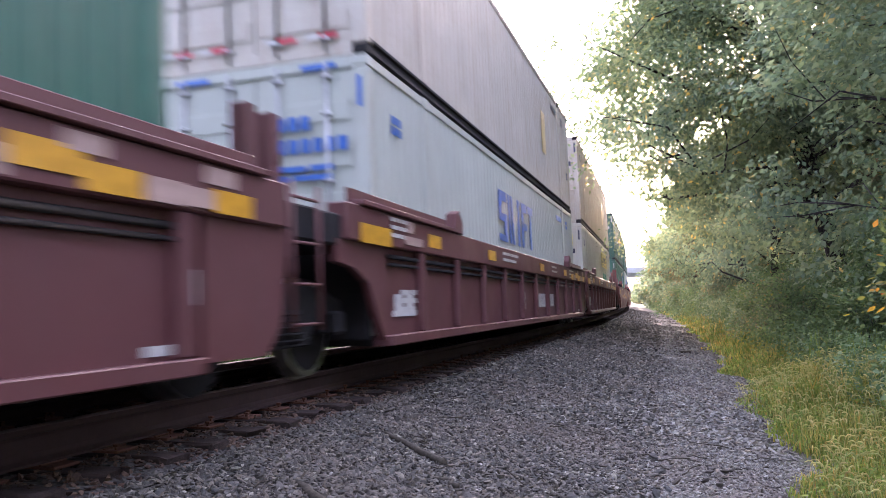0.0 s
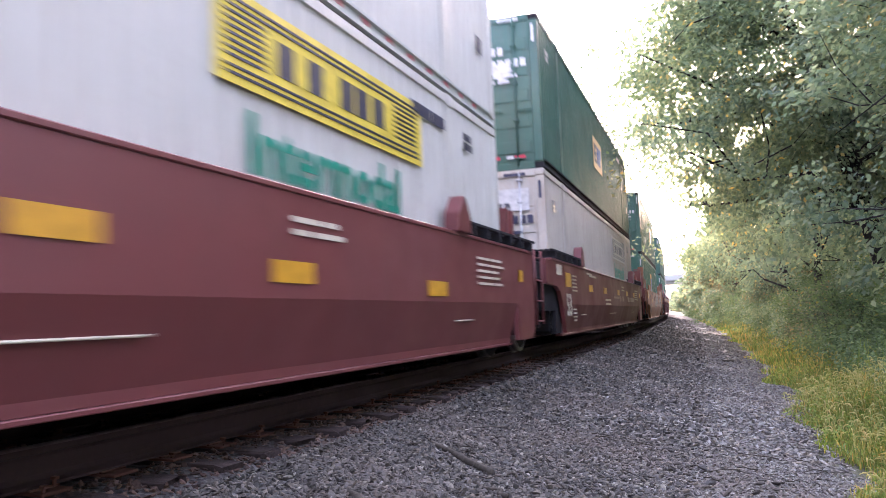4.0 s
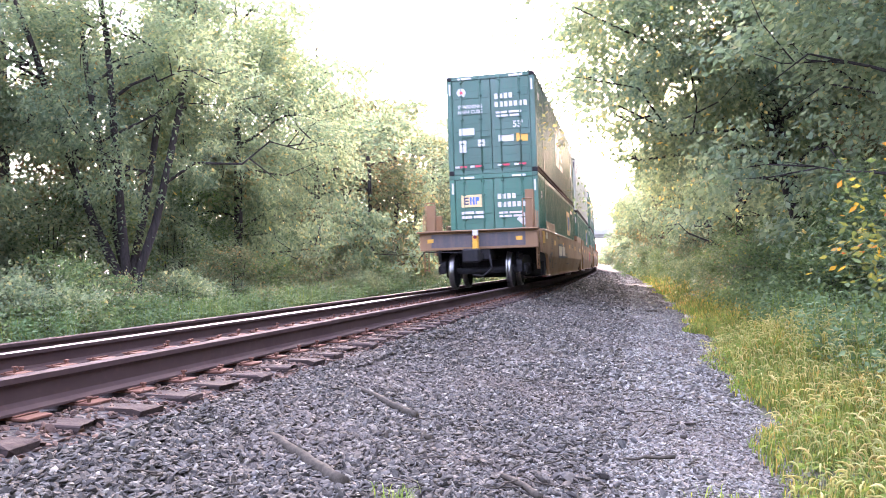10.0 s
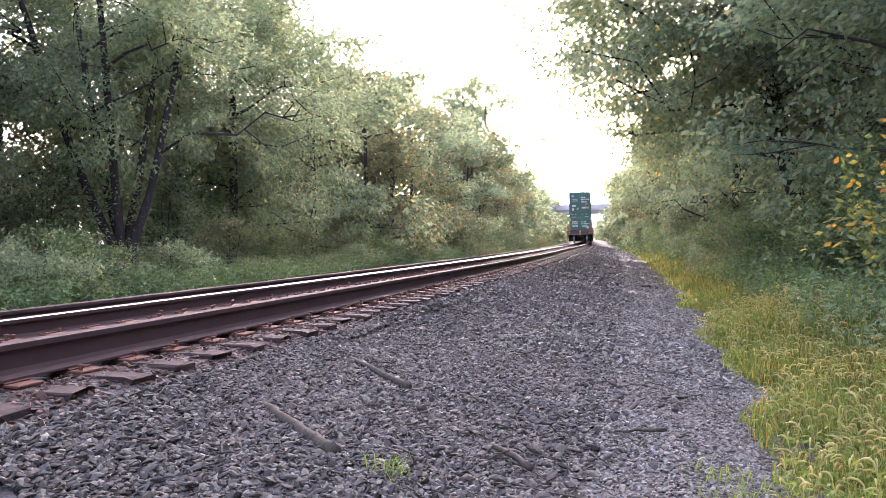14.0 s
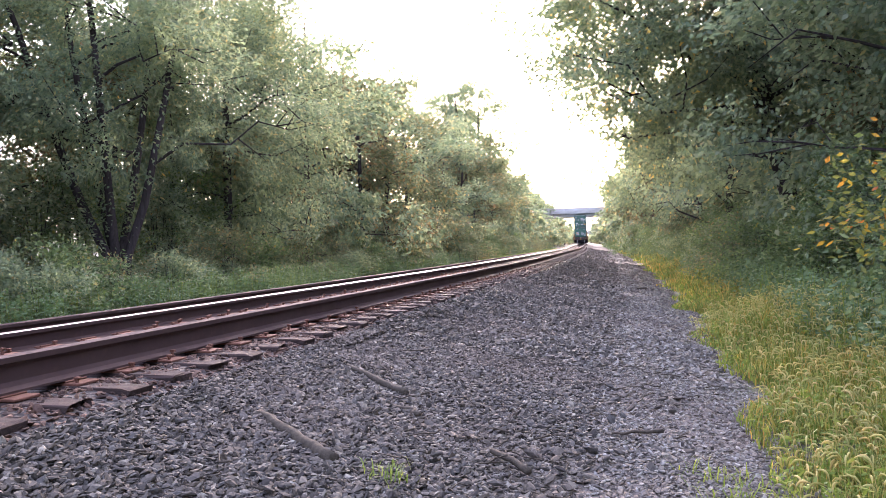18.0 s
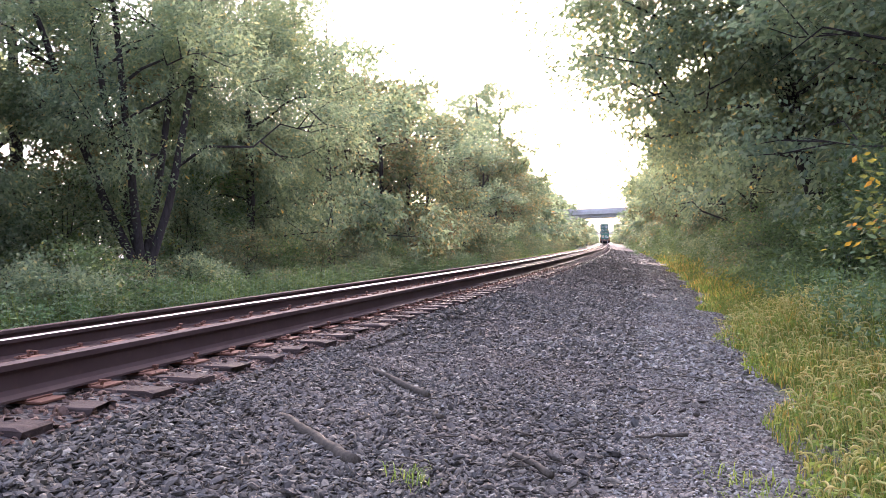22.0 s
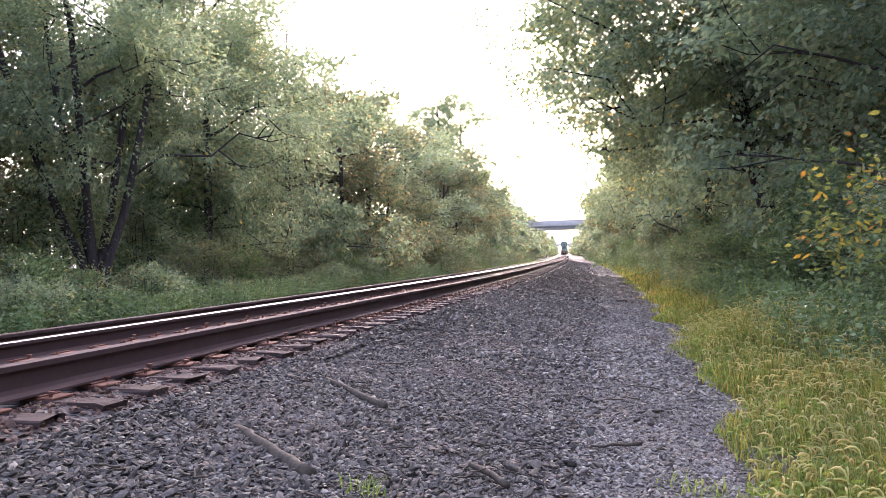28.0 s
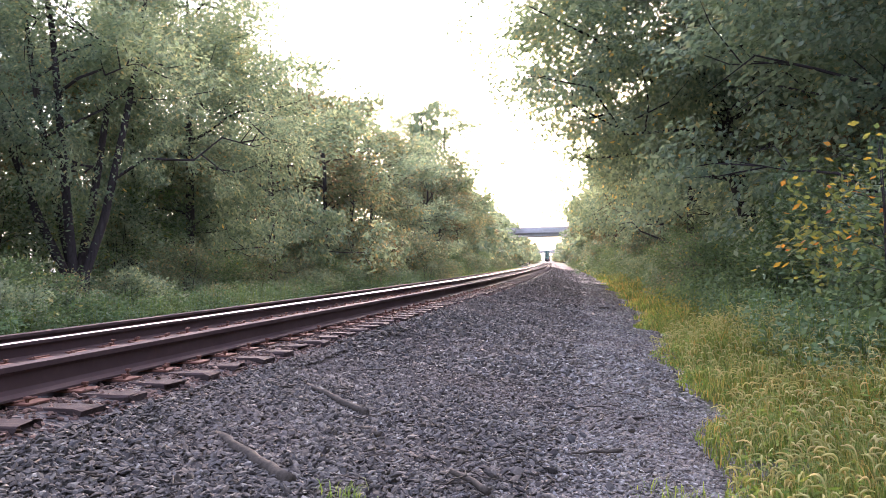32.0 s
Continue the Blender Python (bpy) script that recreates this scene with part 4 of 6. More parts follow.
def grasses():
    r = np.random.default_rng(17)
    pieces, fresh = [], []
    for n, y0, y1, wide, hgt in ((3000, -14, 3.6, 3.4, 0.5), (30000, 3.6, 9.5, 2.9, 0.6), (26000, 9.5, 20, 2.6, 0.58), (16000, 20, 48, 2.2, 0.65), (6000, 48, 110, 2.0, 0.7)):
        y = r.uniform(y0, y1, n)
        t = r.uniform(0, 1, n) ** 0.8
        a = verge_edge(y) + t * wide
        h = hgt * (0.2 + 0.8 * np.minimum(1, t * wide / 1.3)) * (0.75 + 0.25 * np.sin(y * 1.7 + a * 3) + 0.2 * np.sin(y * 4.1 - a * 5.3))
        w = 0.0072 + 0.0006 * np.maximum(0, y - 4)
        keep = ((y - 5.95) / 0.3) ** 2 + ((a - 5.5) / 0.32) ** 2 > 1
        y, a, h, w = y[keep], a[keep], h[keep], w[keep]
        k = r.random(len(y)) < 0.45
        pieces.append(blades((~k).sum(), y[~k], a[~k], h[~k], w[~k], int(y0) + 40, 0.75))
        fresh.append(blades(k.sum(), y[k], a[k], h[k] * 0.85, w[k] * 1.5, int(y0) + 41, 0.7))
    for n, y0, y1, a0, a1, hgt in ((9000, 10, 30, -7.0, -5.0, 0.3), (14000, 28, 70, -8.0, -4.6, 0.4), (7000, 70, 160, -8.5, -4.4, 0.55)):
        y, a = r.uniform(y0, y1, n), r.uniform(a0, a1, n)
        fresh.append(blades(n, y, a, np.full(n, hgt), np.full(n, 0.02 + 0.0005 * y0), int(y0) + 9))
    v, f = joined(pieces)
    tagged(link("grass", raw_mesh("grass", v, f), None, "", [GRASS]), "long yellow-green grass at the edge of the gravel path", "grass", kind="stuff")
    v, f = joined(fresh)
    tagged(link("grass", raw_mesh("grass", v, f), None, "", [GRASS_FRESH]), "fresh green grass and weeds along the line", "grass", kind="stuff")
    heads = []
    for k in range(2400):
        y = 3.7 + 12 * r.random() ** 1.25
        t0 = r.random()
        a = float(verge_edge(y)) + 0.1 + 2.4 * t0
        h = r.uniform(0.42, 0.72) * min(1.0, 0.4 + 1.1 * t0)
        az = r.uniform(0, 6.28)
        b = beside(y, a, float(lay(a)) + h)
        d = np.array([math.cos(az), math.sin(az), 0])
        t = np.linspace(0, 1, 5)[:, None]
        L = r.uniform(0.07, 0.14)
        p = b + d * L * (t * 0.12 + t**2 * 0.62) + np.array([0, 0, 1]) * L * (1.3 * t - 0.95 * t**2)
        heads.append(tube(p, np.array([0.002, 0.0052, 0.0068, 0.0056, 0.0015]), 5))
        heads.append(tube(np.array([b - [0, 0, h] - d * 0.08, b - [0, 0, h * 0.4] - d * 0.03, b]), [0.0016, 0.0014, 0.001], 3) if k % 2 else heads[-1])
    n = 15000
    y = 3.6 + 16 * r.random(n) ** 1.5
    a = verge_edge(y) + 0.1 + 2.5 * r.random(n)
    p = beside(y, a, lay(a) + 0.5 * r.random(n) ** 1.2 * np.minimum(1, 0.25 + (a - verge_edge(y)) * 0.6))
    v, f = leaf_quads(p, r.normal(0, 1, (n, 3)) * [1, 1, 0.3], 0.075, 0.024, r, 0.1, 0.5)
    tagged(link("verge_herbs", raw_mesh("verge_herbs", v, f), None, "", [GRASS_FRESH]), "small leafy green herbs growing among the verge grass", "plants", kind="stuff")
    v, f = joined(heads)
    tagged(link("foxtail_heads", raw_mesh("foxtail_heads", v, f, True), None, "", [SEED]), "pale drooping foxtail seed heads above the verge grass", "grass", kind="stuff")


def weeds():
    """Leafy stalks in strips beside the line, some in small white flower."""
    r = np.random.default_rng(23)
    leaves, stalks, flowers = [], [], []
    for n, y0, y1, a0, a1, h0, h1, leaf in ((1500, 7, 30, -9.3, -6.4, 0.5, 1.3, 0.1), (500, 30, 62, -9.5, -7.2, 0.5, 1.3, 0.13), (300, 8, 22, 6.4, 7.8, 0.5, 1.1, 0.09), (160, 22, 50, 6.6, 7.8, 0.5, 1.1, 0.13)):
        y, a = r.uniform(y0, y1, n), r.uniform(a0, a1, n)
        h = r.uniform(h0, h1, n)
        b = beside(y, a, lay(a) - 0.03)
        lean = r.normal(0, 0.12, (n, 2)) * h[:, None]
        for k in range(n):
            top = b[k] + [lean[k, 0], lean[k, 1], h[k]]
            stalks.append(tube(np.array([b[k], (b[k] + top) / 2 + [0, 0, 0.05], top]), [0.006, 0.005, 0.003], 3))
        per = 34
        f = r.random((n, per)) ** 0.7
        p = b[:, None] + f[..., None] * np.concatenate([lean, h[:, None]], 1)[:, None] + r.normal(0, 0.07, (n, per, 3)) * [1, 1, 0.5]
        out = r.normal(0, 1, (n * per, 3)) * [1, 1, 0.2]
        out /= np.linalg.norm(out, axis=1)[:, None]
        leaves.append(leaf_quads(p.reshape(-1, 3), out, leaf, leaf * 0.5, r, 0.15, 0.3))
        pick = r.random(n) < (0.3 if a0 < 0 else 0.0)
        q = np.repeat(b[pick] + np.concatenate([lean, h[:, None]], 1)[pick], 9, 0) + r.normal(0, 0.06, (pick.sum() * 9, 3)) * [1, 1, 0.5]
        flowers.append(leaf_quads(q, r.normal(0, 1, (len(q), 3)), 0.024, 0.022, r, 0.0, 0.3))
    v, f = joined(leaves)
    w = tagged(link("weeds", raw_mesh("weeds", v, f), None, "", [WEED]), "tall pale green leafy weeds along the railway", "weeds", kind="stuff")
    v, f = joined(stalks)
    tagged(link("weed_stalks", raw_mesh("weed_stalks", v, f), w, "", [GRASS_FRESH]), kind="stuff")
    v, f = joined(flowers)
    tagged(link("weed_flowers", raw_mesh("weed_flowers", v, f), w, "tiny white flowers", [FLOWER]), kind="stuff")


def tuft(place, label, count, height, width, seed, mat, spread=0.08):
    r = np.random.default_rng(seed)
    y = place[0] + r.normal(0, spread, count)
    a = place[1] + r.normal(0, spread, count)
    v, f = blades(count, y, a, np.full(count, height), np.full(count, width), seed, 0.9)
    tagged(link("grass_tuft", raw_mesh("grass_tuft", v, f), None, "", [mat]), label, "grass", "grass tufts", "stuff")


def tufts():
    tuft((4.0, 3.0), "small bright grass tuft growing out of the gravel", 60, 0.13, 0.007, 1, GRASS_FRESH)
    tuft((5.0, 4.78), "low spreading grass clump at the edge of the path", 90, 0.13, 0.008, 2, GRASS_FRESH, 0.14)
    tuft((4.5, 4.85), "low green grass clump at the edge of the path", 90, 0.14, 0.009, 3, GRASS_FRESH, 0.13)
    tuft((4.6, 5.3), "broad-bladed green grass clump beside the path", 60, 0.22, 0.012, 4, GRASS_FRESH, 0.14)
    tuft((5.2, 5.6), "broad-bladed green grass clump among the verge grass", 60, 0.3, 0.014, 5, GRASS_FRESH, 0.16)
    tuft((6.2, 5.95), "broad bluish-green grass blades at the corner of the verge", 46, 0.34, 0.028, 8, GRASS_FRESH, 0.16)


# ---- overbridges ----
def overbridge(name, label, y, clear, deep, length, parapet=0.9):
    t = tagged(new(name), label, "bridge")
    s = float(slope(y))
    t.matrix_basis = pose(float(centre(y)), y, 0, 0, 0, math.degrees(math.atan(-s)))
    L = length / 2
    part("girder", boxes([(-L, L, -4.2 + k * 2.8, -3.8 + k * 2.8, clear, clear + deep * 0.62) for k in range(4)], 0.02), CONCRETE, t)
    part("deck", boxes([(-L, L, -5.0, 5.0, clear + deep * 0.62 + 0.004, clear + deep)], 0.03), CONCRETE, t)
    for k in (-1, 1):
        part("parapet", boxes([(-L, L, k * 4.9 - 0.15, k * 4.9 + 0.15, clear + deep + 0.004, clear + deep + parapet)], 0.03), CONCRETE, t)
        part("pier", boxes([(k * 15.0 - 0.5, k * 15.0 + 0.5, -4.5, 4.5, -1.4, clear - 0.004)], 0.05), CONCRETE, t)
        part("abutment", boxes([(k * L - 1.5, k * L + 1.5, -5.2, 5.2, -1.4, clear - 0.004)], 0.05), CONCRETE, t)
    return t


overbridge("road_bridge", "pale concrete road bridge spanning the railway", 190, 6.25, 1.25, 70)
overbridge("road_bridge", "far concrete road bridge over the railway", 600, 6.3, 1.2, 60)


# ---- the train ----
SIDE_R = Matrix(((0, 0, 1, 0), (1, 0, 0, 0), (0, 1, 0, 0), (0, 0, 0, 1)))
SIDE_L = Matrix(((0, 0, -1, 0), (-1, 0, 0, 0), (0, 1, 0, 0), (0, 0, 0, 1)))
REAR = Matrix(((1, 0, 0, 0), (0, 0, -1, 0), (0, 1, 0, 0), (0, 0, 0, 1)))
WIDE, TALL, LONG = 2.59, 2.896, 16.15
SEAM = 0.34


def flat_shapes(specs, depth=0.006):
    """One bmesh of thin plates in the plane of x and y; each spec lists the corners of one plate."""
    bm = bmesh.new()
    for pts in specs:
        lo = [bm.verts.new((x, y, 0)) for x, y in pts]
        hi = [bm.verts.new((x, y, depth)) for x, y in pts]
        bm.faces.new(hi)
        n = len(pts)
        for i in range(n):
            bm.faces.new((lo[i], lo[(i + 1) % n], hi[(i + 1) % n], hi[i]))
    bmesh.ops.recalc_face_normals(bm, faces=bm.faces[:])
    return bm


def rect(x0, x1, y0, y1):
    return [(x0, y0), (x1, y0), (x1, y1), (x0, y1)]


def decal(name, shapes, mat, parent, m, label=""):
    ob = part(name, flat_shapes(shapes), mat, parent, label)
    ob.matrix_local = m
    if len(shapes) > 3 and "logo" not in name:
        ob["kind"] = "stuff"
    return ob


def words(text, size, mat, parent, m, label=""):
    ob = link("lettering", lettering(text, size), parent, label or "painted lettering", [mat])
    ob.matrix_local = m
    return ob


def bar_rows(x0, x1, y0, step, count, tall, r, gaps=True):
    """Bars that stand for small print."""
    out = []
    for k in range(count):
        y = y0 - k * step
        if gaps:
            cut = x0 + (x1 - x0) * r.uniform(0.3, 0.6)
            out += [rect(x0, cut, y, y + tall), rect(cut + 0.05, x1 - r.uniform(0, 0.25) * (x1 - x0), y, y + tall)]
        else:
            out.append(rect(x0, x1, y, y + tall))
    return out


def corrugated(y0, y1, z0, z1, x, depth=0.024, pitch=0.23):
    n = int(round((y1 - y0) / pitch))
    ys, xs = [], []
    for k in range(n):
        b = y0 + (y1 - y0) * k / n
        for f, d in ((0.0, 0), (0.32, 0), (0.5, 1), (0.82, 1)):
            ys.append(b + f * (y1 - y0) / n)
            xs.append(x - depth * d if x > 0 else x + depth * d)
    ys.append(y1)
    xs.append(x)
    ys, xs = np.array(ys), np.array(xs)
    m = len(ys)
    v = np.concatenate([np.stack([xs, ys, np.full(m, z0)], -1), np.stack([xs, ys, np.full(m, z1)], -1)])
    i = np.arange(m - 1)
    f = np.stack([i, i + 1, m + i + 1, m + i], -1) if x > 0 else np.stack([i + 1, i, m + i, m + i + 1], -1)
    return raw_mesh("side_panel", v, f)


def container_shell(name, label, paint, seam_paint):
    t = tagged(new(name), label, "container", "double-stacked containers")
    X, Y, Z = WIDE / 2, LONG / 2, TALL
    for s in (1, -1):
        link("side_panel", corrugated(-Y + 0.16, Y - 0.16, 0.19, Z - 0.12, s * (X - 0.012)), t, "", [paint])
        part("top_rail", boxes([(min(s * (X - 0.09), s * X), max(s * (X - 0.09), s * X), -Y + 0.16, Y - 0.16, Z - 0.12, Z - 0.012)], 0.008), paint, t)
        part("bottom_rail", extrude_profile([(s * X, 0.03), (s * X, 0.07), (s * (X - 0.03), 0.08), (s * (X - 0.03), 0.15), (s * X, 0.16), (s * X, 0.19), (s * (X - 0.12), 0.19), (s * (X - 0.12), 0.03)], -Y + 0.16, Y - 0.16), seam_paint, t)
        for y in (-6.1, 6.1):
            part("lifting_post", boxes([(min(s * (X - 0.06), s * (X + 0.004)), max(s * (X - 0.06), s * (X + 0.004)), y - 0.12, y + 0.12, 0.19, Z - 0.012)], 0.01), paint, t)
            part("lifting_casting", boxes([(min(s * (X - 0.1), s * (X + 0.014)), max(s * (X - 0.1), s * (X + 0.014)), y - 0.1, y + 0.1, Z - 0.16, Z)], 0.012), seam_paint, t)
        for y in (-1, 1):
            c = (min(s * (X - 0.16), s * X), max(s * (X - 0.16), s * X), min(y * (Y - 0.16), y * Y), max(y * (Y - 0.16), y * Y))
            part("corner_post", boxes([(*c, 0.122, Z - 0.126)], 0.012), paint, t)
            for z in (0.0, Z - 0.118):
                part("corner_casting", boxes([(*c, z, z + 0.118)], 0.012), seam_paint, t)
    part("roof", boxes([(-X + 0.09, X - 0.09, -Y + 0.04, Y - 0.04, Z - 0.06, Z - 0.02)] + [(-X + 0.09, X - 0.09, -Y + 0.4 + k * 0.8, -Y + 0.75 + k * 0.8, Z - 0.021, Z - 0.008) for k in range(19)]), paint, t)
    part("underframe", boxes([(-X + 0.12, X - 0.12, -Y + 0.16, Y - 0.16, 0.08, 0.17)] + [(-X + 0.12, X - 0.12, -Y + 0.5 + k * 1.0, -Y + 0.62 + k * 1.0, 0.02, 0.08) for k in range(16)]), UNDER, t)
    part("front_wall", boxes([(-X + 0.16, X - 0.16, Y - 0.06, Y - 0.02, 0.1, Z - 0.1)] + [(-X + 0.3 + k * 0.29, -X + 0.44 + k * 0.29, Y - 0.021, Y, 0.2, Z - 0.2) for k in range(7)], 0.004), paint, t)
    part("door_sill", boxes([(-X + 0.16, X - 0.16, -Y, -Y + 0.1, 0.0, 0.13)], 0.008), paint, t)
    part("door_header", boxes([(-X + 0.16, X - 0.16, -Y, -Y + 0.1, Z - 0.13, Z)], 0.008), paint, t)
    for s in (1, -1):
        x0, x1 = (0.008, X - 0.165) if s > 0 else (-X + 0.165, -0.008)
        door = part("door", boxes([(x0, x1, -Y + 0.03, -Y + 0.07, 0.135, Z - 0.135)], 0.006), paint, t)
        for k in range(5):
            part("door_rib", boxes([(x0 + 0.05, x1 - 0.05, -Y + 0.012, -Y + 0.031, 0.3 + k * 0.48, 0.52 + k * 0.48)], 0.006), paint, door)
        w = x1 - x0
        for fx in (0.24, 0.74):
            part("lock_rod", rods([((x0 + w * fx, -Y - 0.012, 0.06), (x0 + w * fx, -Y - 0.012, Z - 0.06), 0.017)] + [((x0 + w * fx - 0.05, -Y - 0.012, z), (x0 + w * fx + 0.05, -Y - 0.012, z), 0.024) for z in (0.2, 0.9, 1.6, 2.3, Z - 0.2)], 6), GALV if paint in (WHITE, CREAM, GREY_WHITE) else paint, door, "upright locking rod")
            part("door_handle", boxes([(x0 + w * fx - 0.02, x0 + w * fx + 0.3, -Y - 0.05, -Y - 0.03, 1.08, 1.13)], 0.006), paint, door)
    return t


def at_side(y, z, side=1, proud=0.004):
    x = (WIDE / 2 + proud) * side
    return Matrix.Translation((x, y, z)) @ (SIDE_R if side > 0 else SIDE_L)


def at_rear(x, z, proud=0.016):
    return Matrix.Translation((x, -LONG / 2 - proud, z)) @ REAR


def serial_marks(t, mat, r, notices=True):
    """Small marks on the side and the doors: bars in place of serial numbers."""
    decal("serial_mark", bar_rows(0, 1.0, 0, 0.16, 1, 0.13, r), mat, t, at_side(4.9, 2.42), "white serial marking bars")
    decal("serial_mark", bar_rows(0, 0.34, 0, 0.12, 2, 0.09, r), mat, t, at_side(6.6, 2.45))
    decal("serial_mark", bar_rows(0, 0.3, 0, 0.12, 2, 0.09, r), mat, t, at_side(-7.4, 2.3))
    decal("size_mark", [rect(0, 0.1, 0, 0.22), rect(0.14, 0.24, 0, 0.22)], mat, t, at_side(7.3, 0.9))
    for s in (1, -1):
        decal("corner_mark", [rect(-0.2, 0.2, 0, 0.06)], mat, t, at_rear(s * 0.75, 2.78, 0.004))
        decal("corner_mark", [rect(0, 0.05, 0, 0.32)], mat, t, at_rear(s * 1.2 - 0.02, 2.35, 0.004))
    decal("serial_mark", [rect(x, x + 0.1, 0.0, 0.15) for x in np.arange(0, 0.55, 0.14)] + [rect(x, x + 0.1, -0.24, -0.09) for x in np.arange(0, 0.95, 0.14)], mat, t, at_rear(0.12, 2.15), "white serial marking bars")
    decal("notice", bar_rows(0.0, 0.75, 0, 0.1, 2, 0.06, r), mat, t, at_rear(0.15, 1.72))
    if notices:
        decal("notice", bar_rows(-0.95, -0.2, 0, 0.13, 2, 0.08, r), mat, t, at_rear(0, 1.75))
    decal("reflector_strip", [rect(-0.95, -0.75, 0, 0.06), rect(-0.5, -0.3, 0, 0.06), rect(0.3, 0.5, 0, 0.06), rect(0.78, 0.98, 0, 0.06)], LOGO_RED, t, at_rear(0, 0.2), "red and white reflective strips")
    decal("reflector_strip", [rect(-1.1, -0.97, 0, 0.06), rect(-0.65, -0.52, 0, 0.06), rect(0.15, 0.28, 0, 0.06), rect(0.63, 0.76, 0, 0.06)], STENCIL, t, at_rear(0, 0.2))


def sand_logo(t, y, z, wide, tall, rear=False, panel=None):
    """Sand-coloured square with a dark and a blue block figure."""
    for side in ((1, -1) if not rear else (0,)):
        m = at_rear(y, z) if rear else at_side(y if side > 0 else -y, z, side)
        p = Matrix.Translation((0, 0, 0.006))
        w, h = wide, tall
        decal("logo_panel", [rect(0, w, 0, h)], panel or LOGO_SAND, t, m, "sand-yellow logo square")
        decal("logo_figure", [rect(0.12 * w, 0.2 * w, 0.2 * h, 0.8 * h)] + [rect(0.2 * w, 0.36 * w, (0.2 + 0.24 * k) * h, (0.32 + 0.24 * k) * h) for k in range(3)], LOGO_NAVY, t, m @ p)
        decal("logo_figure", [rect(0.42 * w, 0.5 * w, 0.2 * h, 0.8 * h), [(0.5 * w, 0.7 * h), (0.57 * w, 0.35 * h), (0.57 * w, 0.5 * h), (0.5 * w, 0.8 * h)], rect(0.57 * w, 0.65 * w, 0.2 * h, 0.8 * h), rect(0.7 * w, 0.77 * w, 0.2 * h, 0.8 * h), rect(0.77 * w, 0.88 * w, 0.48 * h, 0.8 * h)], LOGO_BLUE, t, m @ p)


def house_logo(t, y, z, k=1.0):
    for side in (1, -1):
        m = at_side(y * side, z, side)
        decal("logo_panel", [[(0, 0), (1.3 * k, 0), (1.3 * k, 0.75 * k), (0.65 * k, 1.15 * k), (0, 0.75 * k)]], STENCIL, t, m, "white house-shaped logo")
        decal("logo_figure", [rect(0.3 * k, 0.5 * k, 0.12 * k, 0.8 * k), rect(0.8 * k, 1.0 * k, 0.12 * k, 0.8 * k), rect(0.5 * k, 0.8 * k, 0.38 * k, 0.54 * k)], LOGO_RED, t, m @ Matrix.Translation((0, 0, 0.006)))
        decal("logo_figure", [rect(1.6 * k, 1.75 * k, 0.35 * k, 0.75 * k), rect(1.75 * k, 1.95 * k, 0.5 * k, 0.62 * k), rect(1.95 * k, 2.1 * k, 0.35 * k, 0.75 * k), rect(2.2 * k, 2.7 * k, 0.35 * k, 0.48 * k), rect(2.2 * k, 2.32 * k, 0.48 * k, 0.75 * k), rect(2.58 * k, 2.7 * k, 0.48 * k, 0.75 * k), rect(1.55 * k, 2.75 * k, 0.02 * k, 0.22 * k)], STENCIL, t, m)


def diamond(t, y, z, k=0.32):
    for side in (1, -1):
        decal("placard", [[(0, -k), (k * 0.55, 0), (0, k), (-k * 0.55, 0)]], STENCIL, t, at_side(y * side, z, side), "white diamond placard")


def intermodal_side(t, panel, figure, size=0.62, on=0.0):
    """A figured panel with the word below it."""
    for side in (1, -1):
        m = at_side((1.4 + on) * side, 1.86, side)
        decal("logo_panel", [rect(0, 3.6, 0, 0.66)], panel, t, m, "logo panel with blocks and stripes")
        q = Matrix.Translation((0, 0, 0.006))
        decal("logo_figure", [rect(0.1, 3.5, 0.58, 0.6), rect(0.1, 3.5, 0.53, 0.55), rect(0.1, 3.5, 0.06, 0.08), rect(0.1, 3.5, 0.11, 0.13)] + [rect(x, x + 0.24, 0.2, 0.46) for x in (0.75, 1.2, 1.75, 2.05, 2.4)] + [rect(0.1, 0.6, 0.18 + 0.05 * k, 0.2 + 0.05 * k) for k in range(7)] + [rect(2.9, 3.45, 0.18 + 0.05 * k, 0.2 + 0.05 * k) for k in range(7)], figure, t, m @ q)
        words("Intermodal", size, LOGO_GREEN, t, at_side((1.75 + on) * side, 1.3, side, 0.006), "green lettering that reads Intermodal")


def block_word(t, y, z, k, mat, side_list=(1, -1)):
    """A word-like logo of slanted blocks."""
    for side in side_list:
        m = at_side(y * side, z, side)
        out, x = [], 0.0
        for n, w in enumerate((0.62, 0.8, 0.3, 0.55, 0.6)):
            w *= k
            if n in (0, 3):
                out += [rect(x, x + w, 0.72 * k, 0.9 * k), rect(x, x + 0.22 * k, 0.45 * k, 0.72 * k), rect(x, x + w, 0.36 * k, 0.5 * k), rect(x + w - 0.22 * k, x + w, 0.1 * k, 0.36 * k) if n == 0 else rect(x, x + 0.2 * k, 0, 0.36 * k), rect(x, x + w, 0, 0.12 * k) if n == 0 else rect(x, x + 0.2 * k, 0, 0.05 * k)]
            elif n == 1:
                out += [[(x + q, 0.9 * k), (x + q + 0.14 * k, 0), (x + q + 0.3 * k, 0), (x + q + 0.16 * k, 0.9 * k)] for q in (0, 0.28 * k)]
            elif n == 2:
                out.append(rect(x, x + 0.2 * k, 0, 0.9 * k))
            else:
                out += [rect(x, x + w, 0.74 * k, 0.9 * k), rect(x + 0.2 * k, x + 0.4 * k, 0, 0.74 * k)]
            x += w + 0.12 * k
        decal("logo_figure", out, mat, t, m, "blue block logo")


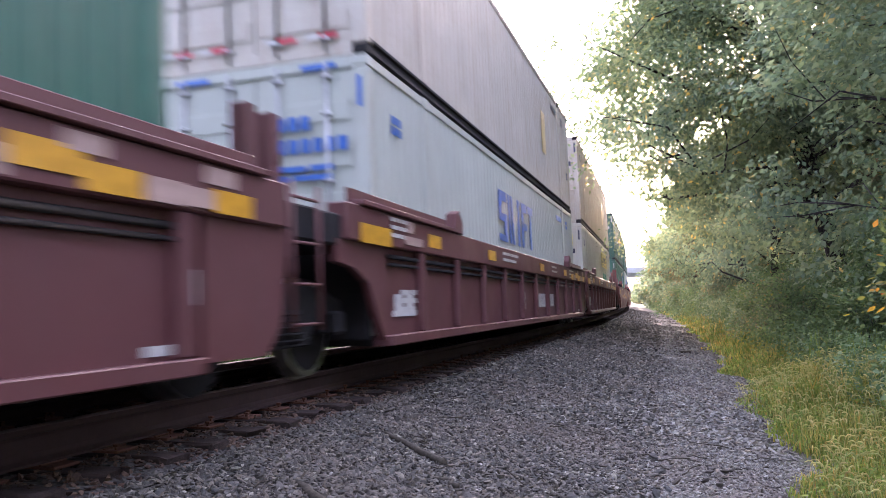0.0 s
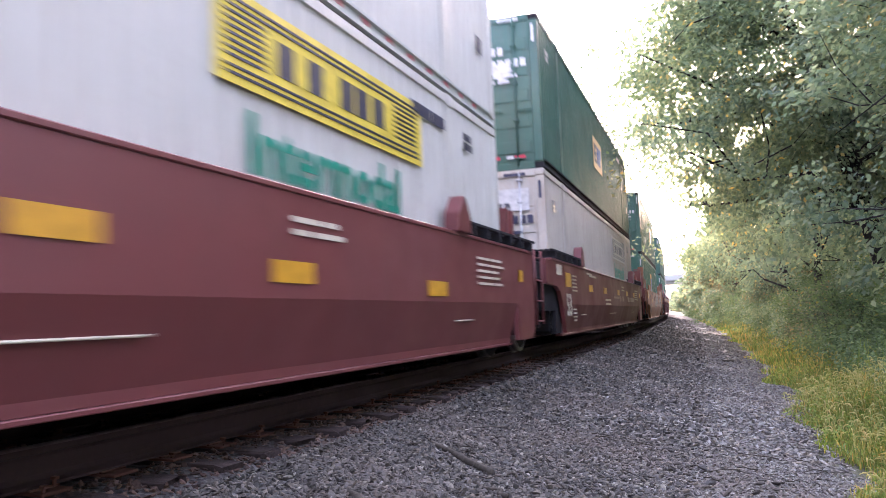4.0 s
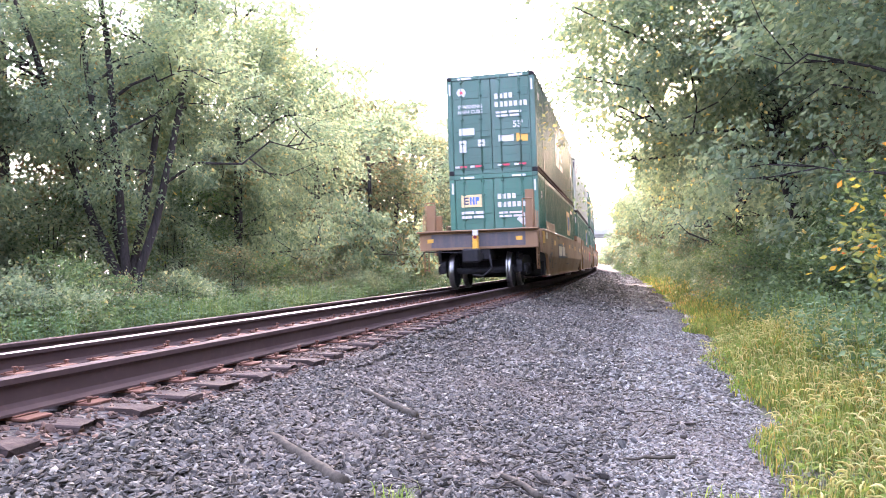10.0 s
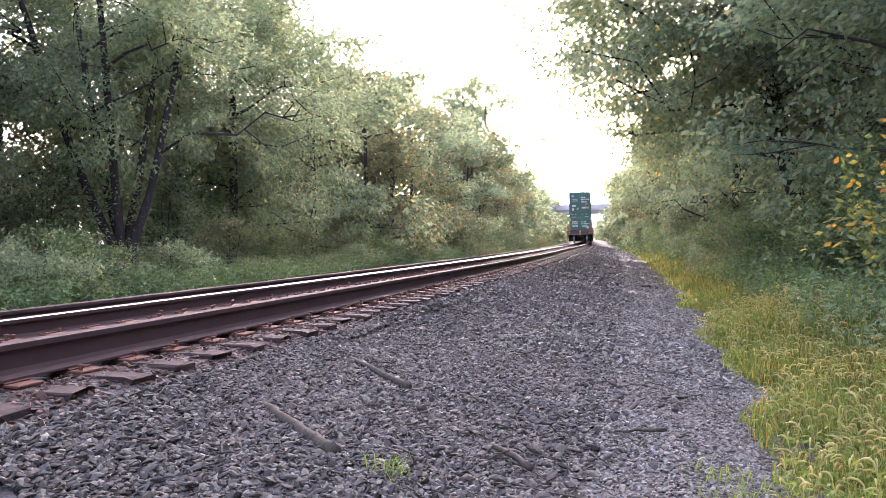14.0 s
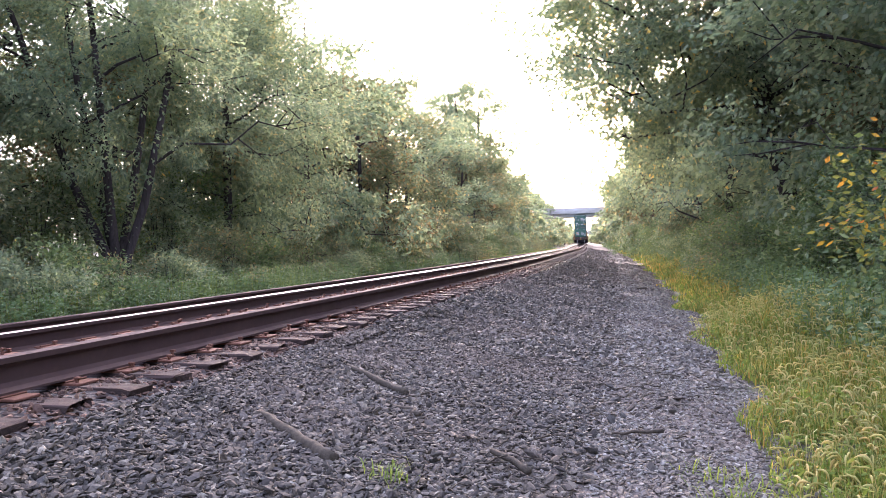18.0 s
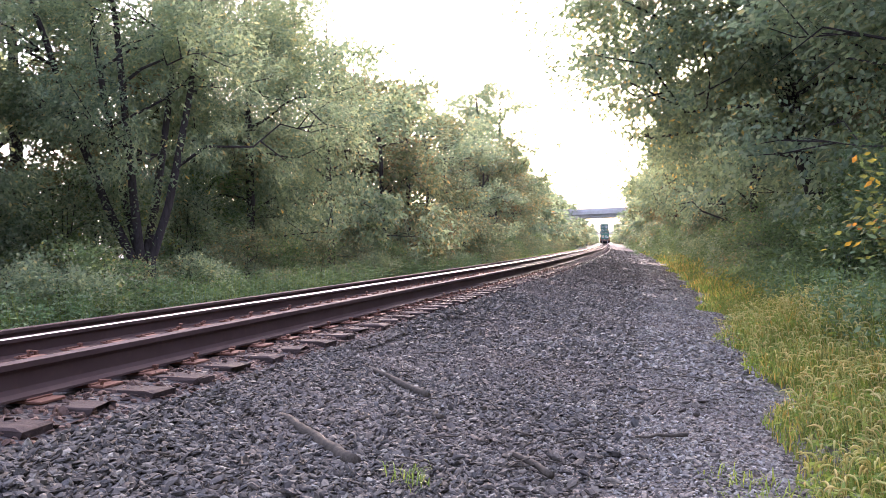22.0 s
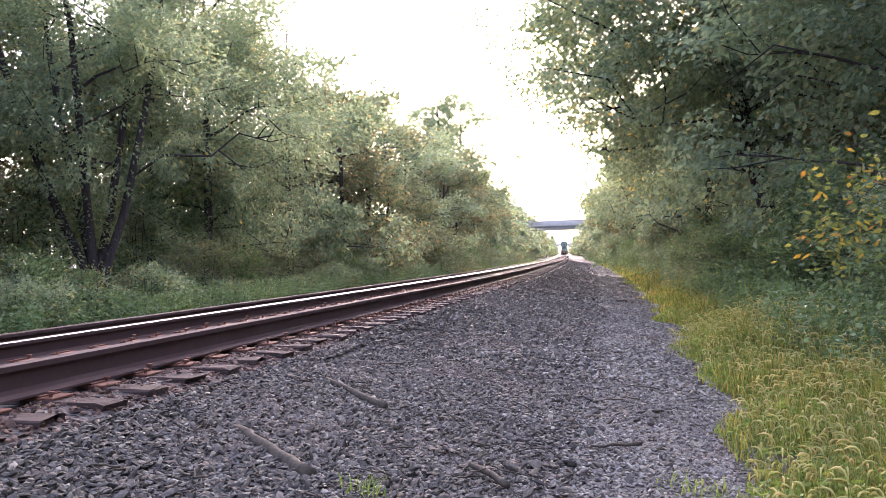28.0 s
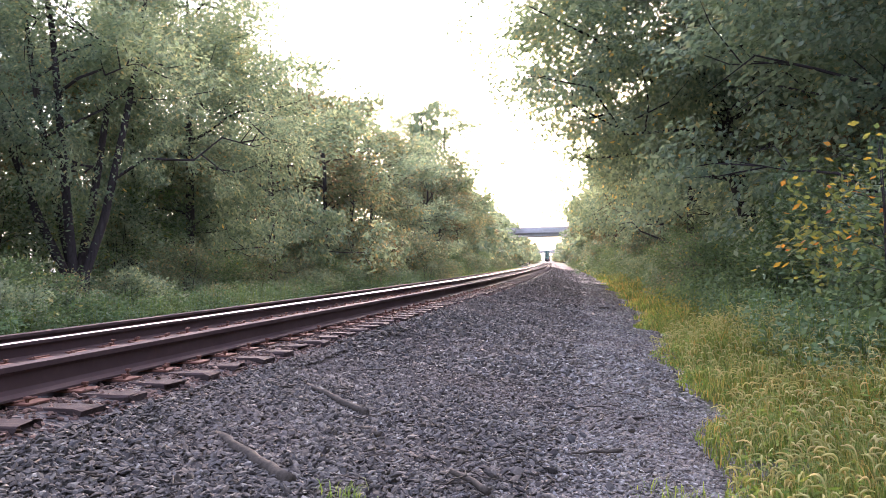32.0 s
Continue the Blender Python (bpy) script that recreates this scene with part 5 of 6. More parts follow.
def door_panel(t, mat):
    decal("door_panel", [rect(-1.0, 1.0, 2.15, 2.55)], mat, t, at_rear(0, 0), "yellow panel across the doors")
    decal("door_figure", [rect(x, x + 0.16, 2.25, 2.45) for x in (-0.4, -0.15, 0.1)], LOGO_NAVY, t, at_rear(0, 0, 0.022))
    decal("door_sticker", [rect(0.5, 0.85, 0.72, 1.0)], mat, t, at_rear(0, 0))


def build_container(kind):
    r = random.Random(kind)
    if kind in ("sandy", "sandy_old"):
        t = container_shell("container", "green corrugated container with a sand-yellow logo square", GREEN, GREEN2)
        if kind == "sandy":
            sand_logo(t, 2.6, 1.42, 1.62, 0.98)
        else:
            sand_logo(t, -1.3, 1.05, 1.7, 1.2, panel=LOGO_OCHRE)
        sand_logo(t, -0.95, 1.95, 0.6, 0.36, True)
        diamond(t, 4.75, 1.75)
        decal("placard", [[(0, -0.2), (0.2, 0), (0, 0.2), (-0.2, 0)]], STENCIL, t, at_rear(0.85, 1.55))
        serial_marks(t, STENCIL, r)
    elif kind in ("sandy_upper", "sandy_upper_back"):
        t = container_shell("container", "dark green corrugated container with a small yellow logo", GREEN2, UNDER)
        sand_logo(t, 1.15 if kind == "sandy_upper" else -1.05, 1.2, 1.7, 0.85)
        sand_logo(t, -0.95, 1.95, 0.6, 0.36, True)
        decal("placard", [[(0, -0.22), (0.22, 0), (0, 0.22), (-0.22, 0)]], STENCIL, t, at_rear(0.6, 1.85, 0.02), "white diamond placard")
        decal("door_sticker", [rect(0.05, 0.4, 0.9, 1.15)], YELLOW, t, at_rear(0, 0))
        serial_marks(t, STENCIL, r)
    elif kind == "house":
        t = container_shell("container", "green corrugated container with a white house-shaped logo", GREEN, GREEN2)
        house_logo(t, -0.9, 1.2)
        serial_marks(t, STENCIL, r)
    elif kind == "house_upper":
        t = container_shell("container", "dark green corrugated container with a white house-shaped logo", GREEN2, UNDER)
        house_logo(t, -1.8, 0.9, 1.12)
        decal("door_sticker", [[(-0.85 + 0.14 * math.cos(a), 2.4 + 0.14 * math.sin(a)) for a in np.arange(0, 6.28, 1.047)]], STENCIL, t, at_rear(0, 0), "white six-sided logo")
        decal("door_sticker", [rect(-0.9, -0.8, 2.36, 2.44)], LOGO_RED, t, at_rear(0, 0, 0.024))
        decal("door_sticker", [rect(0.72, 1.05, 0.88, 1.12)], YELLOW, t, at_rear(0, 0))
        decal("door_sticker", [rect(0.2, 0.65, 0.9, 1.1), rect(-0.95, -0.5, 1.15, 1.35), rect(-0.4, -0.2, 0.8, 1.0), rect(-0.95, -0.75, 0.65, 1.0)], STENCIL, t, at_rear(0, 0))
        serial_marks(t, STENCIL, r, False)
        words("WARNING", 0.15, STENCIL, t, at_rear(-0.97, 1.93))
        words("HIGH CUBE", 0.14, STENCIL, t, at_rear(-0.97, 1.78))
        words("53'", 0.26, STENCIL, t, at_rear(0.62, 1.3))
    elif kind == "white_yellow":
        t = container_shell("container", "white corrugated container with a yellow logo panel and green lettering", WHITE, WHITE)
        intermodal_side(t, LOGO_YELLOW, LOGO_NAVY, 0.6, 0.12)
        door_panel(t, LOGO_YELLOW)
        serial_marks(t, LOGO_NAVY, r)
    elif kind == "white_grey":
        t = container_shell("container", "aged cream-white corrugated container with a grey logo panel and green lettering", CREAM, CREAM)
        intermodal_side(t, STENCIL, LOGO_NAVY, 0.62, 0.7)
        door_panel(t, STENCIL)
        serial_marks(t, LOGO_NAVY, r)
    elif kind == "white_upper":
        t = container_shell("container", "white corrugated container with blue block lettering high on its side", WHITE, GREY_WHITE)
        block_word(t, -2.8, 1.3, 1.25, LOGO_BLUE)
        door_panel(t, LOGO_YELLOW)
        serial_marks(t, LOGO_NAVY, r)
        decal("rail_mark", [rect(k * 0.55, k * 0.55 + 0.09, 0.0, 0.05) for k in range(-13, 14)], LOGO_RED, t, at_side(0, 0.1, 1, -0.024), "row of small red marks")
    elif kind == "grey_word":
        t = container_shell("container", "pale grey smooth container with a blue block logo", GREY_WHITE, GREY_WHITE)
        block_word(t, -2.0, 1.4, 1.0, LOGO_BLUE)
        serial_marks(t, LOGO_BLUE, r)
    elif kind == "cream":
        t = container_shell("container", "weathered cream corrugated container with rust streaks", CREAM, UNDER)
        decal("logo_panel", [rect(0, 0.5, 0, 1.0)], LOGO_SAND, t, at_side(3.2, 1.0), "faded tan patch")
        door_panel(t, CREAM_STENCIL)
        serial_marks(t, LOGO_NAVY, r)
    else:
        t = container_shell("container", "grey-white corrugated container with a green name panel", GREY_WHITE, UNDER)
        decal("logo_panel", [rect(0, 2.9, 0, 0.36)], LOGO_GREEN, t, at_side(2.0, 1.3), "dark green name bar")
        decal("logo_figure", [rect(x, x + 0.3, 0, 0.3) for x in np.arange(0, 2.4, 0.42)], LOGO_NAVY, t, at_side(2.0, 1.75))
        door_panel(t, LOGO_YELLOW)
        serial_marks(t, LOGO_NAVY, r)
    return t


def truck(parent, y):
    """A two-axle bogie under a well car."""
    t = part("truck", boxes([(-0.9, 0.9, y - 0.2, y + 0.2, 0.42, 0.78), (-0.35, 0.35, y - 0.45, y + 0.45, 0.74, 0.86)], 0.03), UNDER, parent, "greasy black two-axle bogie")
    for s in (1, -1):
        prof = [(y - 1.15, 0.58), (y - 1.1, 0.7), (y - 0.55, 0.84), (y + 0.55, 0.84), (y + 1.1, 0.7), (y + 1.15, 0.58), (y + 1.1, 0.4), (y + 0.72, 0.4), (y + 0.62, 0.52), (y + 0.42, 0.3), (y - 0.42, 0.3), (y - 0.62, 0.52), (y - 0.72, 0.4), (y - 1.1, 0.4)]
        part("side_frame", extrude_profile(prof, s * 0.93, s * 1.07, "x", 0.012), UNDER, t)
        part("spring_nest", rods([((s * 1.085, y + dy, 0.33), (s * 1.085, y + dy, 0.62), 0.05) for dy in (-0.16, 0, 0.16)] + [((s * 1.085, y + dy, 0.35 + 0.055 * k), (s * 1.085, y + dy, 0.372 + 0.055 * k), 0.066) for dy in (-0.16, 0, 0.16) for k in range(5)], 8), UNDER, t)["kind"] = "stuff"
    for dy in (-0.89, 0.89):
        part("axle", rods([((-0.95, y + dy, 0.455), (0.95, y + dy, 0.455), 0.085)], 10), UNDER, t)
        for s in (1, -1):
            x = s * 0.75
            part("wheel", rods([((x - s * 0.07, y + dy, 0.455), (x - s * 0.035, y + dy, 0.455), 0.482), ((x - s * 0.036, y + dy, 0.455), (x + s * 0.065, y + dy, 0.455), 0.455)], 32), [STEEL, UNDER], t, "dark steel wheel with a bright worn tread")
            for face in t.children[-1].data.polygons:
                face.material_index = 1 if len(face.vertices) > 4 else 0
            part("wheel_face", rods([((x + s * 0.066, y + dy, 0.455), (x + s * 0.07, y + dy, 0.455), 0.4), ((x - s * 0.075, y + dy, 0.455), (x - s * 0.071, y + dy, 0.455), 0.43), ((x + s * 0.07, y + dy, 0.455), (x + s * 0.11, y + dy, 0.455), 0.14, 0.1)], 24), UNDER, t)
            part("axle_box", boxes([(min(s * 1.08, s * 1.17), max(s * 1.08, s * 1.17), y + dy - 0.12, y + dy + 0.12, 0.38, 0.6)], 0.03), UNDER, t)
    return t


def car_face(y, z, side=1, proud=0.0045, x=1.5):
    return Matrix.Translation(((x + proud) * side, y * side, z)) @ (SIDE_R if side > 0 else SIDE_L)


def car_end(t, e, own, paint, dark, plates=False):
    """One end of a well car: platform, ladder, posts and coupler. e is +1 ahead, -1 behind."""
    far = 10.7 if own else (9.85 if e > 0 else 9.5)
    lo, hi = sorted((e * 8.35, e * far))
    part("end_platform", boxes([(-1.44, 1.44, lo, hi, 1.16, 1.44)], 0.02), paint if own else dark, t)
    part("centre_sill", boxes([(-0.3, 0.3, *sorted((e * 8.2, e * (far + 0.1))), 0.72, 1.155)], 0.02), dark, t)
    part("bulkhead", boxes([(-1.3, 1.3, *sorted((e * 8.2, e * 8.28)), 0.3, 1.6)], 0.015), dark, t)
    for s in (1, -1):
        if own or e > 0:
            part("ladder", rods([((s * 1.47, e * (far - 0.1), 0.45), (s * 1.47, e * (far - 0.1), 1.95 if own else 1.6), 0.02), ((s * 1.47, e * (far - 0.55), 0.45), (s * 1.47, e * (far - 0.55), 1.95 if own else 1.6), 0.02)] + [((s * 1.47, e * (far - 0.1), z), (s * 1.47, e * (far - 0.55), z), 0.014) for z in (0.5, 0.81, 1.13, 1.48)], 6), paint, t)
        if e < 0 or own or not plates:
            continue
        part("end_plate", boxes([(min(s * 1.36, s * 1.45), max(s * 1.36, s * 1.45), *sorted((e * 9.082, e * 9.52)), 0.34, 1.5)], 0.01), DARK, t, "dark navy end plate")
        for k in (0.0, 0.34):
            part("marker_plate", boxes([(min(s * 1.454, s * 1.47), max(s * 1.454, s * 1.47), *sorted((e * 9.13, e * 9.48)), 0.95 + k, 1.2 + k)], 0.004), YELLOW, t, "orange-yellow end marker plate")
    if own:
        part("end_sill", boxes([(-1.53, 1.53, *sorted((e * 10.7, e * 10.85)), 1.0, 1.5), (-1.58, 1.58, *sorted((e * 10.75, e * 11)), 1.46, 1.5)], 0.015), paint, t, "broad end sill with worn dark smears")
        part("sill_plate", boxes([(-1.22, 1.22, *sorted((e * 10.85, e * 10.856)), 1.07, 1.41)]), SILL, t, "dark smeared plate across the sill")
        for x in (-1.32, 0.98):
            part("end_reflector", boxes([(x, x + 0.16, *sorted((e * 10.858, e * 10.864)), 1.2, 1.3)]), YELLOW, t, "orange end reflector")
        part("coupler", boxes([(-0.12, 0.12, *sorted((e * 10.7, e * 11.8)), 0.72, 0.94), (-0.2, 0.2, *sorted((e * 11.5, e * 11.92)), 0.66, 1.0)], 0.04), UNDER, t)
        part("uncoupling_lever", rods([((-1.4, e * 10.9, 0.98), (0.1, e * 11.05, 0.9), 0.014), ((-1.4, e * 10.9, 0.98), (-1.55, e * 10.95, 0.75), 0.014)], 6), UNDER, t)
        part("air_hose", rods([((0.3, e * 10.9, 0.85), (0.38, e * 11.1, 0.5), 0.025), ((0.38, e * 11.1, 0.5), (0.2, e * 11.4, 0.32), 0.025), ((0.2, e * 11.4, 0.32), (0.0, e * 11.6, 0.36), 0.025)], 7), UNDER, t)
        for s in (1, -1):
            part("stake_post", boxes([(min(s * 1.2, s * 1.42), max(s * 1.2, s * 1.42), *sorted((e * 10.3, e * 10.5)), 1.444, 2.5 if s * e < 0 else 2.2)], 0.01), paint, t)
            part("stake_post", boxes([(min(s * 1.12, s * 1.3), max(s * 1.12, s * 1.3), *sorted((e * 9.9, e * 9.98)), 1.444, 1.95)], 0.01), paint, t)
            part("handrail", rods([((s * 1.4, e * 10.66, 1.44), (s * 1.4, e * 10.66, 2.25), 0.016), ((s * 1.4, e * 10.66, 2.25), (s * 1.15, e * 10.66, 2.25), 0.016), ((s * 1.15, e * 10.66, 2.25), (s * 1.15, e * 10.66, 1.5), 0.016)], 6), paint, t)
        tagged(part("walkway", boxes([(-1.1, 1.1, *sorted((e * (9.2 + 0.12 * k), e * (9.27 + 0.12 * k))), 1.46, 1.49) for k in range(12)]), GALV, t), kind="stuff")
        truck(t, e * 9.4)
    else:
        for x in (0.85, -1.0):
            part("stake_post", boxes([(x, x + 0.16, *sorted((e * 9.45, e * 9.6)), 1.444, 2.3)], 0.01), paint, t)


def smooth_car(name, label, paint, dark, style, own_rear, own_front, r):
    t = tagged(new(name), label, "railway wagon", "well cars of the train")
    chord = [(1.5, 1.5), (1.5, 0.77), (1.37, 0.3), (1.37, 0.235), (1.24, 0.235), (1.29, 0.3), (1.42, 0.77), (1.42, 1.5)]
    for s in (1, -1):
        part("side_wall", extrude_profile([(s * x, z) for x, z in chord], -7.7, 8.1), paint, t)
        part("top_chord", boxes([(min(s * 1.33, s * 1.512), max(s * 1.33, s * 1.512), -8.95, 8.95, 1.502, 1.545)], 0.008), paint, t)
        part("lower_flange", boxes([(min(s * 1.28, s * 1.4), max(s * 1.28, s * 1.4), -7.65, 8.05, 0.2, 0.232)], 0.006), OXIDE if paint is TAN else paint, t)
        for e in (1, -1):
            arch = [(-7.702, 0.26), (-7.84, 0.5), (-7.96, 0.7), (-8.12, 0.84), (-8.4, 0.88), (-9.4, 0.9), (-9.4, 1.5), (-7.702, 1.5)] if e < 0 and own_rear and style == "plate" else [(-7.702, 0.26), (-7.84, 0.5), (-8.0, 0.8), (-8.2, 1.0), (-8.5, 1.08), (-9.4, 1.1), (-9.4, 1.5), (-7.702, 1.5)] if e < 0 else [(8.102, 0.26), (8.95, 0.26), (9.05, 0.4), (9.07, 0.9), (9.08, 1.5), (8.102, 1.5)]
            part("end_gusset", extrude_profile(arch, s * 1.425, s * 1.498, "x"), paint, t)
            if e < 0:
                # added black sheets stand in for the shade inside the open arch
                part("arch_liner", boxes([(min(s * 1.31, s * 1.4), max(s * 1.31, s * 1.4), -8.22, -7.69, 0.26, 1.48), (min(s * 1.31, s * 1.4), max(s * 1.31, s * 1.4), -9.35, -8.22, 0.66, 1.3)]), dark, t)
            a, b = sorted((e * 5.65, e * (7.8 if style == "plate" else 8.87))) if e < 0 else ((6.3, 9.4) if style == "plate" else (5.95, 9.15))
            if style == "grating":
                tagged(part("walkway", boxes([(min(s * (1.02 + 0.09 * k), s * (1.08 + 0.09 * k)), max(s * (1.02 + 0.09 * k), s * (1.08 + 0.09 * k)), a, b, 1.67, 1.7) for k in range(6)] + [(min(s * 1.0, s * 1.56), max(s * 1.0, s * 1.56), y, y + 0.06, 1.545, 1.67) for y in np.arange(a + 0.1, b, 0.55)], 0.0), UNDER, t, "black steel grating walkway"), kind="stuff")
                part("guide_ear", extrude_profile([(e * (q + 0.22 + 0.1 * (e > 0)), z) for q, z in ((5.2, 1.546), (5.22, 1.75), (5.42, 1.96), (5.52, 1.93), (5.65, 1.72), (5.65, 1.546))], s * 1.38, s * 1.55, "x", 0.01), paint, t, "pointed container guide")
            else:
                part("guard_plate", extrude_profile([(s * 1.5, 1.546), (s * 1.488, 1.8), (s * 1.45, 1.8), (s * 1.46, 1.546)], a, b, "y", 0.004), paint, t, "sloping guard plate")
                part("guide_ear", extrude_profile([(e * (q + 0.57 * (e > 0)), z) for q, z in ((5.3, 1.546), (5.22, 1.62), (5.35, 1.82), (5.6, 1.8), (5.63, 1.546))], s * 1.37, s * 1.49, "x", 0.01), paint, t)
        # marks
        plated = style == "plate"
        for y, z in ((-4.6, 1.08), (3.9, 1.1)) if paint is RUSTY_TAN else ((-5.7, 1.22), (-2.4, 1.22), (0.8, 1.21), (4.0, 1.2), (7.2, 1.18)) if plated else ((-4.4, 1.13), (-1.86, 1.13), (1.15, 1.14), (3.6, 1.15), (5.95, 1.14)) if own_front and not own_rear else ((-5.2, 1.0), (-2.4, 0.98), (0.05, 1.09), (2.1, 0.95), (4.92, 0.9)):
            decal("reflector", [rect(-0.27, 0.27, -0.075, 0.075)], YELLOW, t, car_face(y, z, s), "yellow reflector plate")
        decal("end_marker", [rect(-0.18 if plated else -0.28, 0.18 if plated else 0.28, -0.13, 0.13)] if not (plated and own_rear) else [rect(-0.28, 0.28, -0.16, 0.16)], YELLOW, t, car_face(-9.1 if plated and own_rear else (-7.92 if plated else -7.35), 1.3 if plated else 1.22, s), "large yellow reflector")
        decal("end_marker", [rect(-0.1, 0.1, -0.08, 0.08)], YELLOW, t, car_face(8.3, 1.15, s))
        ink = BLACK_STENCIL if paint in (TAN, RUSTY_TAN) else CREAM_STENCIL
        words("53", 0.68 if plated else 0.56, ink, t, car_face(-7.65, 0.45, s, 0.006, 1.412) @ Matrix.Rotation(radians(15.4), 4, "X") if plated else car_face(-7.62, 0.57, s, 0.006), "stencilled number 53")
        decal("stencil", bar_rows(-6.9, -6.35, 1.3, 0.07, 5, 0.03, r), ink, t, car_face(0, 0, s), "rows of small stencilled print")
        decal("stencil", bar_rows(-6.75, -6.3, 0.66, 0.07, 4, 0.03, r), ink, t, car_face(0, 0, s, 0.0, 1.478))
        decal("stencil", bar_rows(6.3, 7.4, 1.28, 0.075, 5, 0.03, r), ink, t, car_face(0, 0, s))
        decal("stencil", bar_rows(-4.6, -3.4, 1.38, 0.1, 1, 0.045, r) + bar_rows(2.1, 2.9, 1.3, 0.09, 2, 0.04, r), ink, t, car_face(0, 0, s))
        decal("stencil", bar_rows(-1.9, -0.6, 0.88, 0.1, 2, 0.05, r), ink, t, car_face(0, 0, s))
        for y, w in ((-5.54, 0.6), (-0.7, 1.4), (5.6, 0.6)):
            part("grab_iron", rods([((s * 1.455, s * y, 0.565), (s * 1.455, s * (y + w), 0.565), 0.009)], 5), ink, t)
        if own_front and not own_rear:
            decal("notice_panel", [rect(-0.05, 1.3, 0.965, 1.02)], FADED, t, car_face(0, 0, s, 0.005), "pale scuffed bar")
            for a, b in ((1.5, 1.75), (2.14, 2.5), (3.7, 4.3), (4.6, 5.9)):
                decal("notice_panel", [rect(a, b, 0.9, 1.04)], FADED, t, car_face(0, 0, s, 0.005))
        decal("stencil", [rect(-4.97, -4.1, 1.42, 1.46)], ink, t, car_face(0, 0, s, 0.005))
        decal("notice_panel", [rect(-8.5, -8.0, 1.28, 1.46)], CREAM_STENCIL, t, car_face(0, 0, s, 0.003), "pale worn notice panel")
    part("floor", boxes([(-1.28, 1.28, -8.1, 8.1, 0.24, 0.3)] + [(-1.28, 1.28, y, y + 0.14, 0.301, 0.335) for y in (-6.2, -2.0, 2.0, 6.1)], 0.0), dark, t)
    car_end(t, -1, own_rear, paint, dark, style == "plate")
    car_end(t, 1, own_front, paint, dark, style == "plate")
    if not own_front:
        truck(t, 9.85)
    return t


def plate_logo(t, at=-3.03):
    for s in (1, -1):
        decal("number_plate", [rect(-1.4, 1.4, -0.24, 0.24)], DARK, t, car_face(at, 0.99, s), "dark plate with pale bars")
        decal("number_panel", [rect(x, x + 0.2, -0.16, 0.16) for x in (-1.25, -0.98, -0.71, -0.44)] + [rect(x, x + 0.15, -0.16, 0.16) for x in (0.1, 0.3, 0.5, 0.7, 0.9, 1.1)], CREAM_STENCIL, t, car_face(at, 0.99, s, 0.011))


def plate_logo_ahead(t):
    plate_logo(t, 4.2)
    for s in (1, -1):
        decal("logo_figure", [[(0.2 * math.cos(a), 0.22 * math.sin(a)) for a in np.arange(0, 6.2, 0.52)]], LOGO_BLUE, t, car_face(-3.68, 1.1, s), "small blue and red round logo")
        decal("logo_figure", [[(0.16 * math.cos(a), 0.13 * math.sin(a)) for a in np.arange(0, 6.2, 0.52)], rect(-0.75, -0.22, 0.02, 0.07), rect(0.22, 0.75, -0.02, 0.03)], LOGO_RED, t, car_face(-3.68, 1.1, s, 0.011))


def red_logo(t):
    for s in (1, -1):
        decal("logo_figure", [rect(-0.95, 0.28, 0.16, 0.3), rect(-0.75, -0.5, -0.28, 0.16), rect(-0.15, 0.1, -0.28, 0.16), [(0.3, 0.3), (0.52, 0.3), (0.95, -0.28), (0.73, -0.28)], [(0.73, 0.3), (0.95, 0.3), (0.52, -0.28), (0.3, -0.28)]], LOGO_RED, t, car_face(2.5, 0.96, s), "large red block logo")


def spray_paint(t):
    """Faded sprayed letter strokes and washes along the side."""
    r = random.Random(4)
    for mat, n, w0, w1 in ((WASH_PALE, 34, 0.06, 0.15), (WASH_WARM, 30, 0.07, 0.18), (WASH_TEAL, 12, 0.06, 0.14), (BLACK_STENCIL, 9, 0.015, 0.03)):
        out = []
        for k in range(n):
            x, y = r.uniform(-2.6, 7.4), r.uniform(0.88, 1.36)
            q, turn, k2, step = r.uniform(0, 6.28), r.uniform(-0.7, 0.7), r.randint(2, 4), r.uniform(0.1, 0.2)
            w = r.uniform(w0, w1) / 2
            for seg in range(k2):
                x1, y1 = x + step * 1.5 * math.cos(q), y + step * math.sin(q)
                y1 = min(1.44, max(0.82, y1))
                d = math.hypot(x1 - x, y1 - y) or 1
                nx, ny = -(y1 - y) / d * w, (x1 - x) / d * w
                out.append([(x - nx, max(0.79, y - ny)), (x1 - nx * 0.8, max(0.79, y1 - ny * 0.8)), (x1 + nx * 0.8, min(1.48, y1 + ny * 0.8)), (x + nx, min(1.48, y + ny))])
                x, y, q = x1, y1, q + turn
        decal("spray_mark", out, mat, t, car_face(0, 0, 1, 0.004 + 0.0001 * n), "faded sprayed graffiti strokes")


